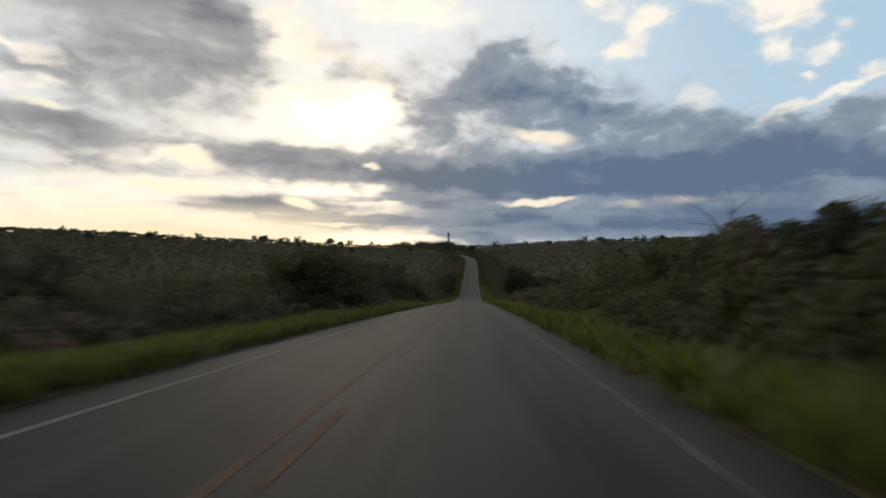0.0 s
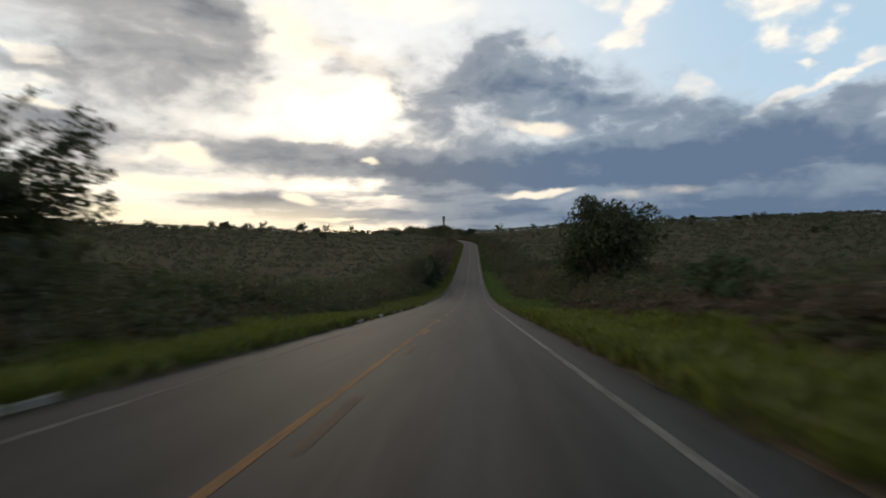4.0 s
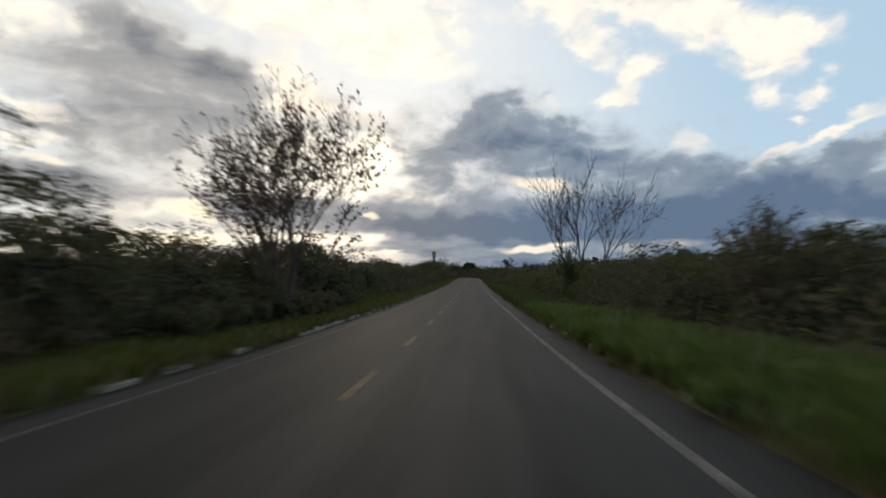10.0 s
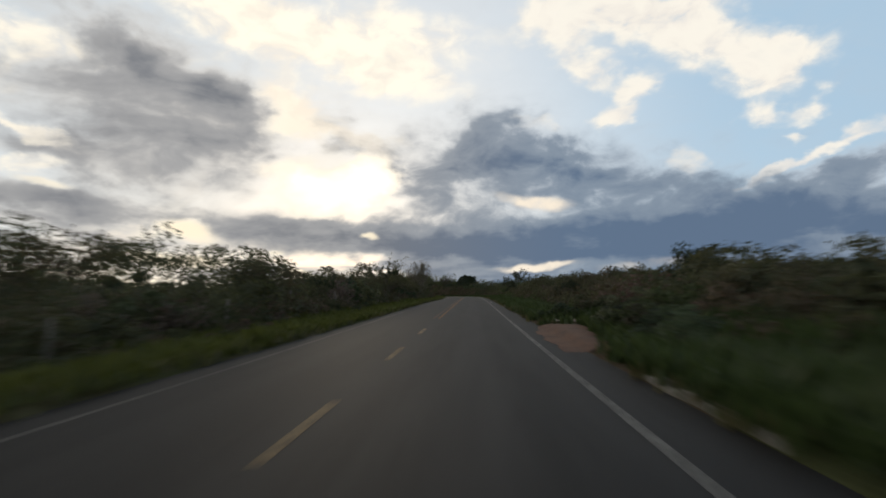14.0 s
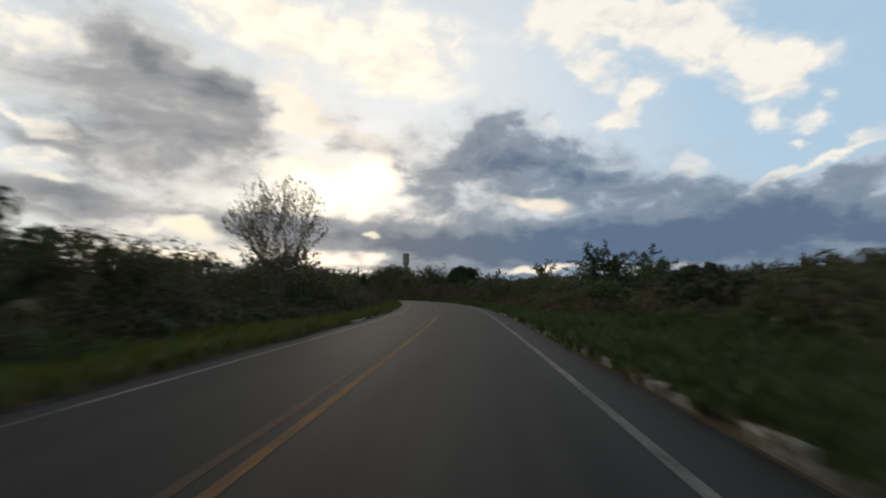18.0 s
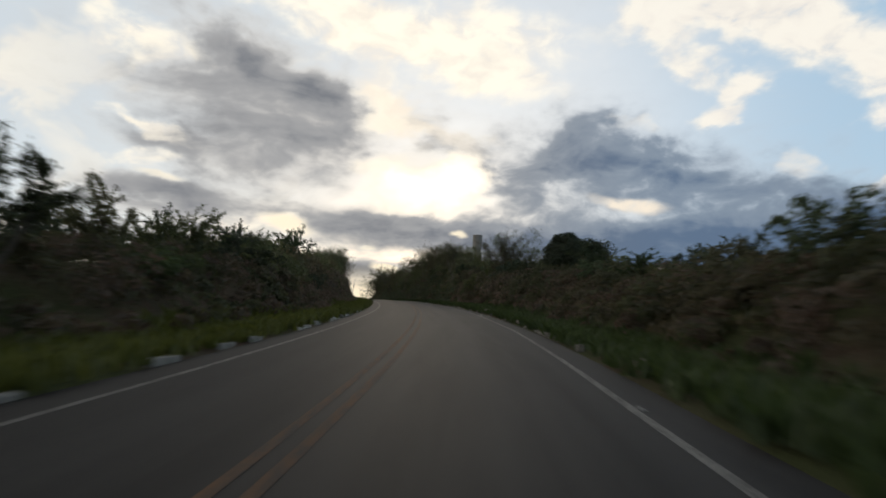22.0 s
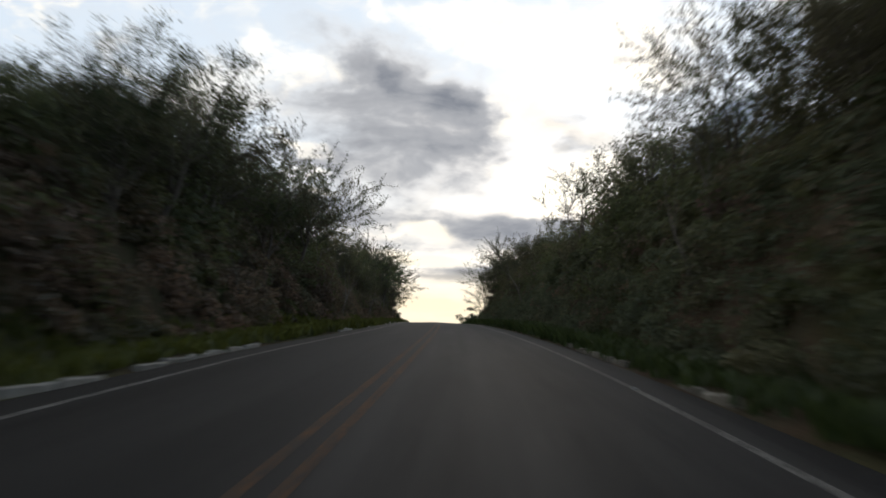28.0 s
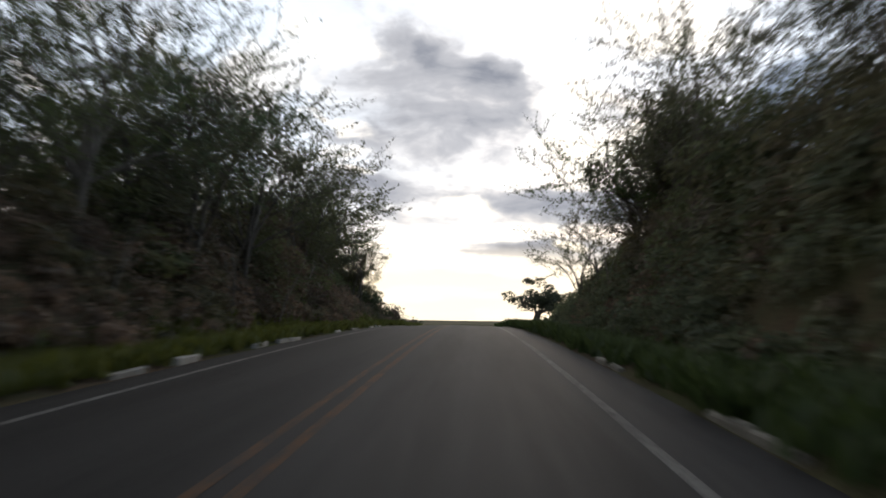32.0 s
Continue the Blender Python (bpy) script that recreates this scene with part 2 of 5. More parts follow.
# thin cloud is pale, thick cloud dark; bluer away from the sun
thick = wmath("ADD", wmath("MULTIPLY", grey, 0.58), wmath("MULTIPLY", wmath("SUBTRACT", wmath("ADD", fine, brush), 1.0), 1.0))
thin_tone = wmix(sun_side, (0.54, 0.61, 0.68), (0.70, 0.670, 0.62))
mid_tone = wmix(sun_side, (0.240, 0.305, 0.385), (0.385, 0.390, 0.395))
core_tone = wmix(sun_side, (0.118, 0.178, 0.272), (0.195, 0.210, 0.235))
grey_tone = wmix(wstep(thick, 0.66, 1.55), wmix(wstep(thick, 0.05, 0.75), thin_tone, mid_tone), core_tone)
with_grey = wmix(grey_cover, body, grey_tone)
with_grey = wmix(wmath("MULTIPLY", wstep(bank_of(CREAM[:5]), 0.05, 1.1), 0.75), with_grey, (1.06, 0.94, 0.77))
gap = wmix(wstep(wmath("SUBTRACT", bank_of(CREAM[:3]), wmath("MULTIPLY", fine, 0.55)), -0.10, 1.5), with_grey, (1.45, 1.38, 1.16))
gap = wmix(wstep(wmath("MULTIPLY", gleams, around(streaks, 1.6)), 0.10, 1.0), gap, (1.10, 0.98, 0.74))
gap = wmix(wstep(wmath("MULTIPLY", slits, around(fine, 3.0)), 0.10, 1.1), gap, (0.98, 0.88, 0.73))
ember = wmath("MULTIPLY", wstep(el, 6.6, 2.2), wmath("MULTIPLY", wstep(az, -5, -18), wstep(az, -55, -36)))
gap = wmix(wmath("MULTIPLY", ember, wmath("ADD", 0.45, wmath("MULTIPLY", streaks, 0.9)), True), gap, (1.06, 0.89, 0.60))
bg = wn.new("ShaderNodeBackground")
wl.new(gap, bg.inputs[0])
# evening: the sky fades overhead and away from the sun
sun_dot = wn.new("ShaderNodeVectorMath")
sun_dot.operation = "DOT_PRODUCT"
wl.new(sky_dir, sun_dot.inputs[0])
sun_dot.inputs[1].default_value = (-0.22, 0.95, 0.17)
fade_away = wn.new("ShaderNodeMapRange")
fade_away.interpolation_type = "SMOOTHSTEP"
fade_away.inputs[1].default_value, fade_away.inputs[2].default_value = 0.05, 0.78
fade_away.inputs[3].default_value, fade_away.inputs[4].default_value = 0.15, 1.0
wl.new(sun_dot.outputs["Value"], fade_away.inputs[0])
afterglow = wmath("MULTIPLY", wstep(el, 50, 12), wmath("ADD", 0.80, wmath("MULTIPLY", wstep(sun_dot.outputs["Value"], -0.6, 0.5), 0.1)))
wl.new(wmath("MINIMUM", wmath("ADD", fade_away.outputs[0], afterglow), 1.0), bg.inputs[1])
out = wn.new("ShaderNodeOutputWorld")
wl.new(bg.outputs[0], out.inputs[0])
world.cycles.sampling_method = "MANUAL"
world.cycles.sample_map_resolution = 512

sun = new("sun", bpy.data.lights.new("sun", "SUN"))
sun.data.energy, sun.data.angle, sun.data.color = 0.4, radians(12), (1.0, 0.84, 0.62)
sun.matrix_world = look((-22, 97, 17), (0, 0, 0))

# ---------------------------------------------------------------- materials
def material(name, dark, light, scale=3.0, fine=40.0, rough=0.85, bump=0.3, per_thing=0.0, metal=0.0, distance=0.02, low=0.35, high=0.65):
    """Two-scale mottled surface in metres of its own object space; per_thing shifts the brightness from piece to piece."""
    m = bpy.data.materials.new(name)
    m.use_nodes = True
    nt = m.node_tree
    b = nt.nodes["Principled BSDF"]
    b.inputs["Roughness"].default_value, b.inputs["Metallic"].default_value = rough, metal
    tc = nt.nodes.new("ShaderNodeTexCoord")
    big, small = nt.nodes.new("ShaderNodeTexNoise"), nt.nodes.new("ShaderNodeTexNoise")
    for n, s, d in ((big, scale, 4), (small, fine, 3)):
        n.inputs["Scale"].default_value, n.inputs["Detail"].default_value = s, d
        nt.links.new(tc.outputs["Object"], n.inputs["Vector"])
    add = nt.nodes.new("ShaderNodeMath")
    add.operation = "MULTIPLY_ADD"
    nt.links.new(small.outputs["Fac"], add.inputs[0])
    add.inputs[1].default_value = 0.45
    sc = nt.nodes.new("ShaderNodeMath")
    sc.operation = "MULTIPLY"
    nt.links.new(big.outputs["Fac"], sc.inputs[0])
    sc.inputs[1].default_value = 0.55
    nt.links.new(sc.outputs[0], add.inputs[2])
    ramp = nt.nodes.new("ShaderNodeValToRGB")
    ramp.color_ramp.elements[0].position, ramp.color_ramp.elements[1].position = low, high
    ramp.color_ramp.elements[0].color, ramp.color_ramp.elements[1].color = (*dark, 1), (*light, 1)
    nt.links.new(add.outputs[0], ramp.inputs[0])
    colour = ramp.outputs[0]
    if per_thing:
        info = nt.nodes.new("ShaderNodeObjectInfo")
        hsv = nt.nodes.new("ShaderNodeHueSaturation")
        mr = nt.nodes.new("ShaderNodeMapRange")
        mr.inputs[3].default_value, mr.inputs[4].default_value = 1 - per_thing, 1 + per_thing
        nt.links.new(info.outputs["Random"], mr.inputs[0])
        nt.links.new(mr.outputs[0], hsv.inputs["Value"])
        nt.links.new(colour, hsv.inputs["Color"])
        colour = hsv.outputs[0]
    nt.links.new(colour, b.inputs["Base Color"])
    if bump:
        bp = nt.nodes.new("ShaderNodeBump")
        bp.inputs["Strength"].default_value, bp.inputs["Distance"].default_value = bump, distance
        nt.links.new(add.outputs[0], bp.inputs["Height"])
        nt.links.new(bp.outputs[0], b.inputs["Normal"])
    return m


def mix_noise(nt, vec, scale, lo, hi, detail=4, rough=0.6):
    n = nt.nodes.new("ShaderNodeTexNoise")
    n.inputs["Scale"].default_value, n.inputs["Detail"].default_value, n.inputs["Roughness"].default_value = scale, detail, rough
    nt.links.new(vec, n.inputs["Vector"])
    mr = nt.nodes.new("ShaderNodeMapRange")
    mr.interpolation_type = "SMOOTHSTEP"
    mr.inputs[1].default_value, mr.inputs[2].default_value = lo, hi
    nt.links.new(n.outputs["Fac"], mr.inputs[0])
    return mr.outputs[0], n.outputs["Fac"]


def blend(nt, fac, a, b):
    n = nt.nodes.new("ShaderNodeMix")
    n.data_type = "RGBA"
    for sock, v in ((n.inputs[0], fac), (n.inputs[6], a), (n.inputs[7], b)):
        if isinstance(v, tuple):
            sock.default_value = (*v, 1)
        elif isinstance(v, float):
            sock.default_value = v
        else:
            nt.links.new(v, sock)
    return n.outputs[2]


def leaf_material(name, dark, light, through_light=0.42, per_thing=0.35, other=None, patch=0.09, share=0.5):
    """Thin leaves: they scatter on both sides and differ leaf by leaf and plant by plant."""
    m = bpy.data.materials.new(name)
    m.use_nodes = True
    nt = m.node_tree
    nt.nodes.clear()
    geo, info = nt.nodes.new("ShaderNodeNewGeometry"), nt.nodes.new("ShaderNodeObjectInfo")
    ramp = nt.nodes.new("ShaderNodeValToRGB")
    ramp.color_ramp.elements[0].color, ramp.color_ramp.elements[1].color = (*dark, 1), (*light, 1)
    nt.links.new(geo.outputs["Random Per Island"], ramp.inputs[0])
    hsv = nt.nodes.new("ShaderNodeHueSaturation")
    for sock, lo, hi in (("Value", 1 - per_thing, 1 + per_thing), ("Hue", 0.47, 0.53), ("Saturation", 0.75, 1.1)) if per_thing else ():
        mr = nt.nodes.new("ShaderNodeMapRange")
        mr.inputs[3].default_value, mr.inputs[4].default_value = lo, hi
        src = info.outputs["Random"]
        if sock != "Value":
            fr = nt.nodes.new("ShaderNodeMath")
            fr.operation = "FRACT"
            mu = nt.nodes.new("ShaderNodeMath")
            mu.operation = "MULTIPLY"
            mu.inputs[1].default_value = 7.3 if sock == "Hue" else 13.7
            nt.links.new(src, mu.inputs[0]), nt.links.new(mu.outputs[0], fr.inputs[0])
            src = fr.outputs[0]
        nt.links.new(src, mr.inputs[0])
        nt.links.new(mr.outputs[0], hsv.inputs[sock])
    colour = ramp.outputs[0]
    if other:
        # patches of another plant or of dry growth mixed in
        ramp2 = nt.nodes.new("ShaderNodeValToRGB")
        ramp2.color_ramp.elements[0].color, ramp2.color_ramp.elements[1].color = (*other[0], 1), (*other[1], 1)
        nt.links.new(geo.outputs["Random Per Island"], ramp2.inputs[0])
        spot_, _ = mix_noise(nt, nt.nodes.new("ShaderNodeTexCoord").outputs["Object"], patch, share - 0.08, share + 0.08, 4, 0.65)
        colour = blend(nt, spot_, colour, ramp2.outputs[0])
        shade_, _ = mix_noise(nt, nt.nodes.new("ShaderNodeTexCoord").outputs["Object"], patch * 4.5, 0.35, 0.65, 3, 0.6)
        tint = nt.nodes.new("ShaderNodeMix")
        tint.data_type, tint.blend_type = "RGBA", "MULTIPLY"
        tint.inputs[0].default_value = 1.0
        nt.links.new(colour, tint.inputs[6])
        nt.links.new(blend(nt, shade_, (0.72, 0.76, 0.72), (1.25, 1.2, 1.1)), tint.inputs[7])
        colour = tint.outputs[2]
    nt.links.new(colour, hsv.inputs["Color"])
    dif, tra = nt.nodes.new("ShaderNodeBsdfDiffuse"), nt.nodes.new("ShaderNodeBsdfTranslucent")
    glo, mix, mix2 = nt.nodes.new("ShaderNodeBsdfGlossy"), nt.nodes.new("ShaderNodeMixShader"), nt.nodes.new("ShaderNodeMixShader")
    glo.inputs["Roughness"].default_value = 0.5
    for n in (dif, tra):
        nt.links.new(hsv.outputs[0], n.inputs[0])
    mix.inputs[0].default_value, mix2.inputs[0].default_value = through_light, 0.03
    nt.links.new(dif.outputs[0], mix.inputs[1]), nt.links.new(tra.outputs[0], mix.inputs[2])
    nt.links.new(mix.outputs[0], mix2.inputs[1]), nt.links.new(glo.outputs[0], mix2.inputs[2])
    o = nt.nodes.new("ShaderNodeOutputMaterial")
    nt.links.new(mix2.outputs[0], o.inputs[0])
    return m


LEAF = {
    "green": leaf_material("leaf_green", (0.052, 0.070, 0.028), (0.110, 0.135, 0.052)),
    "dark": leaf_material("leaf_dark_green", (0.034, 0.048, 0.024), (0.074, 0.094, 0.044)),
    "olive": leaf_material("leaf_olive", (0.070, 0.072, 0.030), (0.135, 0.130, 0.058)),
    "dry": leaf_material("leaf_dry", (0.105, 0.078, 0.055), (0.21, 0.155, 0.11)),
    "grass": leaf_material("grass_fresh", (0.074, 0.086, 0.016), (0.132, 0.142, 0.031), 0.42, 0.0),
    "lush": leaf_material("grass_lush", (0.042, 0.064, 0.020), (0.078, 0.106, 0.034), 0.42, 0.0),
    "thicket": leaf_material("thicket_leaves", (0.070, 0.076, 0.038), (0.098, 0.104, 0.052), 0.5, 0.0, ((0.074, 0.062, 0.036), (0.112, 0.092, 0.056)), 0.16, 0.55),
    "undergrowth": leaf_material("dry_undergrowth", (0.095, 0.072, 0.058), (0.20, 0.148, 0.115), 0.2, 0.0, ((0.070, 0.072, 0.040), (0.125, 0.124, 0.066)), 0.13, 0.52),
    "hillside": leaf_material("hillside_leaves", (0.066, 0.074, 0.040), (0.078, 0.086, 0.047), 0.5, 0.0, ((0.082, 0.074, 0.048), (0.096, 0.086, 0.056)), 0.03, 0.58),
    "cutting": leaf_material("cutting_thicket_leaves", (0.092, 0.104, 0.048), (0.130, 0.146, 0.066), 0.5, 0.0, ((0.100, 0.084, 0.050), (0.150, 0.124, 0.076)), 0.16, 0.55),
    "green_bank": leaf_material("green_bank_leaves", (0.096, 0.114, 0.070), (0.142, 0.164, 0.100), 0.5, 0.0, ((0.116, 0.114, 0.066), (0.178, 0.172, 0.098)), 0.2, 0.55),
    "dry_thicket": leaf_material("dry_thicket_leaves", (0.112, 0.078, 0.060), (0.152, 0.106, 0.082), 0.45, 0.0, ((0.080, 0.066, 0.042), (0.125, 0.104, 0.066)), 0.3, 0.52),
    "bank": leaf_material("bank_growth", (0.160, 0.112, 0.086), (0.235, 0.168, 0.130), 0.45, 0.0, ((0.098, 0.094, 0.060), (0.160, 0.150, 0.096)), 0.35, 0.52),
    "meadow": leaf_material("grass_meadow", (0.066, 0.101, 0.024), (0.115, 0.160, 0.040), 0.45, 0.0),
    "fresh": leaf_material("grass_bright", (0.086, 0.106, 0.017), (0.160, 0.178, 0.035), 0.45, 0.0),
}
BARK = material("bark", (0.050, 0.040, 0.032), (0.15, 0.125, 0.10), 2.0, 22, 0.95, 0.6, 0.25)
BARK_PALE = material("bark_pale", (0.12, 0.10, 0.085), (0.26, 0.23, 0.20), 2.0, 22, 0.95, 0.6, 0.2)
KERB = material("limewashed_concrete", (0.09, 0.078, 0.062), (0.32, 0.30, 0.265), 4.0, 30, 0.9, 0.4, 0.35, low=0.36, high=0.54)
KERB_GRIMY = material("grimy_concrete", (0.07, 0.06, 0.045), (0.26, 0.24, 0.20), 4.0, 30, 0.9, 0.4, 0.35, low=0.38, high=0.6)
LITTER = material("pale_litter", (0.22, 0.22, 0.21), (0.42, 0.42, 0.40), 9, 60, 0.7, 0.1)
CONCRETE = material("weathered_concrete", (0.22, 0.20, 0.18), (0.38, 0.36, 0.33), 0.6, 9, 0.9, 0.3)
RUBBLE = material("rubble_stone", (0.14, 0.11, 0.085), (0.36, 0.31, 0.26), 3.0, 25, 0.95, 0.5, 0.3)


def asphalt_material():
    """Old asphalt: two paler wheel tracks and a darker oil strip in each lane, patches, fine stones."""
    m = bpy.data.materials.new("old_asphalt")
    m.use_nodes = True
    nt = m.node_tree
    b = nt.nodes["Principled BSDF"]
    uv = nt.nodes.new("ShaderNodeUVMap")
    sp = nt.nodes.new("ShaderNodeSeparateXYZ")
    nt.links.new(uv.outputs[0], sp.inputs[0])
    st = nt.nodes.new("ShaderNodeVectorMath")
    st.operation = "MULTIPLY"
    nt.links.new(uv.outputs[0], st.inputs[0])
    st.inputs[1].default_value = (1.0, 0.06, 1)
    streak, _ = mix_noise(nt, st.outputs[0], 2.2, 0.35, 0.7)
    patch, _ = mix_noise(nt, uv.outputs[0], 0.35, 0.45, 0.62)
    stones, raw_ = mix_noise(nt, uv.outputs[0], 55.0, 0.3, 0.75, 3, 0.7)
    wave = nt.nodes.new("ShaderNodeMath")
    wave.operation = "MULTIPLY_ADD"
    nt.links.new(sp.outputs[0], wave.inputs[0])
    wave.inputs[1].default_value, wave.inputs[2].default_value = 2 * math.pi / 1.53, 1.2
    sn = nt.nodes.new("ShaderNodeMath")
    sn.operation = "SINE"
    nt.links.new(wave.outputs[0], sn.inputs[0])
    track = nt.nodes.new("ShaderNodeMapRange")
    track.interpolation_type = "SMOOTHSTEP"
    track.inputs[1].default_value, track.inputs[2].default_value = -0.5, 0.8
    nt.links.new(sn.outputs[0], track.inputs[0])
    c = blend(nt, stones, (0.0088, 0.0082, 0.0082), (0.0152, 0.0142, 0.0141))
    c2 = blend(nt, stones, (0.0190, 0.0177, 0.0175), (0.0320, 0.0298, 0.0292))
    tracked = blend(nt, track.outputs[0], c, c2)
    streaked = blend(nt, streak, tracked, blend(nt, 0.42, tracked, (0.056, 0.051, 0.049)))
    final = blend(nt, patch, streaked, blend(nt, 0.4, streaked, (0.024, 0.0225, 0.022)))
    # the oncoming lane is darker than the driver's own
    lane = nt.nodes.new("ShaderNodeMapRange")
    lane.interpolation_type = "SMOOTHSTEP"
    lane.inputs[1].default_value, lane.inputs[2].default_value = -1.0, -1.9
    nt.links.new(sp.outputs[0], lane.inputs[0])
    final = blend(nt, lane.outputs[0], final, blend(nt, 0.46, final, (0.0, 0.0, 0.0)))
    # the road is darker along the climb, easing in and out at both ends
    for a, b_ in ((250.0, 290.0), (530.0, 480.0)):
        run = nt.nodes.new("ShaderNodeMapRange")
        run.interpolation_type = "SMOOTHSTEP"
        run.inputs[1].default_value, run.inputs[2].default_value = a, b_
        nt.links.new(sp.outputs[1], run.inputs[0])
        if a < 300:
            first = run.outputs[0]
    both = nt.nodes.new("ShaderNodeMath")
    both.operation = "MULTIPLY"
    nt.links.new(first, both.inputs[0]), nt.links.new(run.outputs[0], both.inputs[1])
    final = blend(nt, both.outputs[0], final, blend(nt, 0.38, final, (0.0, 0.0, 0.0)))
    nt.links.new(final, b.inputs["Base Color"])
    b.inputs["Roughness"].default_value = 0.78
    b.inputs["Specular IOR Level"].default_value = 0.19
    bp = nt.nodes.new("ShaderNodeBump")
    bp.inputs["Strength"].default_value, bp.inputs["Distance"].default_value = 0.5, 0.006
    nt.links.new(raw_, bp.inputs["Height"])
    nt.links.new(bp.outputs[0], b.inputs["Normal"])
    return m


def paint_material(name, colour, wear):
    """Worn road paint: asphalt shows through where it has flaked."""
    m = bpy.data.materials.new(name)
    m.use_nodes = True
    nt = m.node_tree
    b = nt.nodes["Principled BSDF"]
    tc = nt.nodes.new("ShaderNodeTexCoord")
    flake, _ = mix_noise(nt, tc.outputs["Object"], 9.0, wear - 0.12, wear + 0.12, 6, 0.7)
    fade, _ = mix_noise(nt, tc.outputs["Object"], 0.25, 0.3, 0.7)
    base = blend(nt, fade, colour, tuple(v * 0.6 for v in colour))
    nt.links.new(blend(nt, flake, base, (0.042, 0.039, 0.037)), b.inputs["Base Color"])
    b.inputs["Roughness"].default_value, b.inputs["Specular IOR Level"].default_value = 0.85, 0.15
    return m


def ground_material():
    """Red-brown soil with litter, mown and wild grass over it."""
    m = bpy.data.materials.new("roadside_soil")
    m.use_nodes = True
    nt = m.node_tree
    b = nt.nodes["Principled BSDF"]
    tc = nt.nodes.new("ShaderNodeTexCoord")
    v = tc.outputs["Object"]
    grass, _ = mix_noise(nt, v, 0.12, 0.38, 0.6)
    litter, _ = mix_noise(nt, v, 1.6, 0.4, 0.65)
    fine_, raw_ = mix_noise(nt, v, 14.0, 0.3, 0.7, 5)
    soil = blend(nt, fine_, (0.060, 0.040, 0.028), (0.115, 0.078, 0.055))
    lit = blend(nt, litter, soil, blend(nt, fine_, (0.060, 0.052, 0.034), (0.105, 0.090, 0.060)))
    gr = blend(nt, fine_, (0.040, 0.047, 0.020), (0.075, 0.080, 0.034))
    nt.links.new(blend(nt, grass, lit, gr), b.inputs["Base Color"])
    b.inputs["Roughness"].default_value, b.inputs["Specular IOR Level"].default_value = 1.0, 0.05
    bp = nt.nodes.new("ShaderNodeBump")
    bp.inputs["Strength"].default_value, bp.inputs["Distance"].default_value = 0.7, 0.08
    nt.links.new(raw_, bp.inputs["Height"])
    nt.links.new(bp.outputs[0], b.inputs["Normal"])
    return m


ASPHALT, GROUND = asphalt_material(), ground_material()
WHITE_PAINT = paint_material("worn_white_paint", (0.27, 0.257, 0.238), 0.51)
FADED_WHITE = paint_material("faded_white_paint", (0.17, 0.16, 0.15), 0.47)
YELLOW_PAINT = paint_material("worn_yellow_paint", (0.33, 0.15, 0.035), 0.53)
PALE_YELLOW = paint_material("pale_yellow_paint", (0.30, 0.205, 0.105), 0.53)
FADED_YELLOW = paint_material("faded_yellow_paint", (0.19, 0.088, 0.034), 0.47)
PALE_EARTH = material("pale_earth", (0.12, 0.085, 0.06), (0.22, 0.165, 0.12), 0.5, 8, 0.97, 0.5, distance=0.05)
RED_EARTH = material("red_earth", (0.064, 0.026, 0.013), (0.150, 0.060, 0.027), 0.9, 8, 0.97, 0.6, distance=0.05)

# ---------------------------------------------------------------- the road's line and the lie of the land
LANE_MID, LEFT_EDGE, RIGHT_EDGE = -1.47, -5.0, 2.4   # across the road from the driver's line
_s = np.arange(-3000, 4501, 2.0)
_tab = np.array(ROAD, float)


def smooth(a, n):
    return np.convolve(np.pad(a, n, "edge"), np.ones(2 * n + 1) / (2 * n + 1), "valid")


_head = smooth(np.radians(np.interp(_s, _tab[:, 0], _tab[:, 1])), 6)
_z = smooth(smooth(np.interp(_s, _tab[:, 0], _tab[:, 2]), 5), 3)
_x = np.cumsum(-np.sin(_head) * 2.0)
_y = np.cumsum(np.cos(_head) * 2.0)
_i0 = int(np.argmin(abs(_s)))
_x, _y = _x - _x[_i0], _y - _y[_i0]


def line(s):
    """x, y, height and heading of the driver's line."""
    return [np.interp(s, _s, a) for a in (_x, _y, _z, _head)]


# height of the banks beside the road, left and right: metres along, metres up
BANK_L = [(-80, 0.2), (40, 0.2), (110, 0.0), (180, -0.3), (250, 0.1), (330, 0.5), (440, 0.6), (490, 1.2), (540, 2.4), (590, 3.6), (695, 3.0), (715, 1.0), (750, 0.0)]
BANK_R = [(-80, 1.6), (28, 1.8), (55, 0.7), (110, 0.2), (170, -0.4), (205, -1.2), (255, -0.8), (310, 0.5), (380, 0.9), (440, 0.8), (490, 1.4), (540, 2.2), (590, 4.6), (678, 4.0), (696, 1.0), (750, 0.0)]
_bl, _br = np.array(BANK_L, float), np.array(BANK_R, float)


def ease(a, lo, hi):
    q = np.clip((a - lo) / (hi - lo), 0, 1)
    return q * q * (3 - 2 * q)


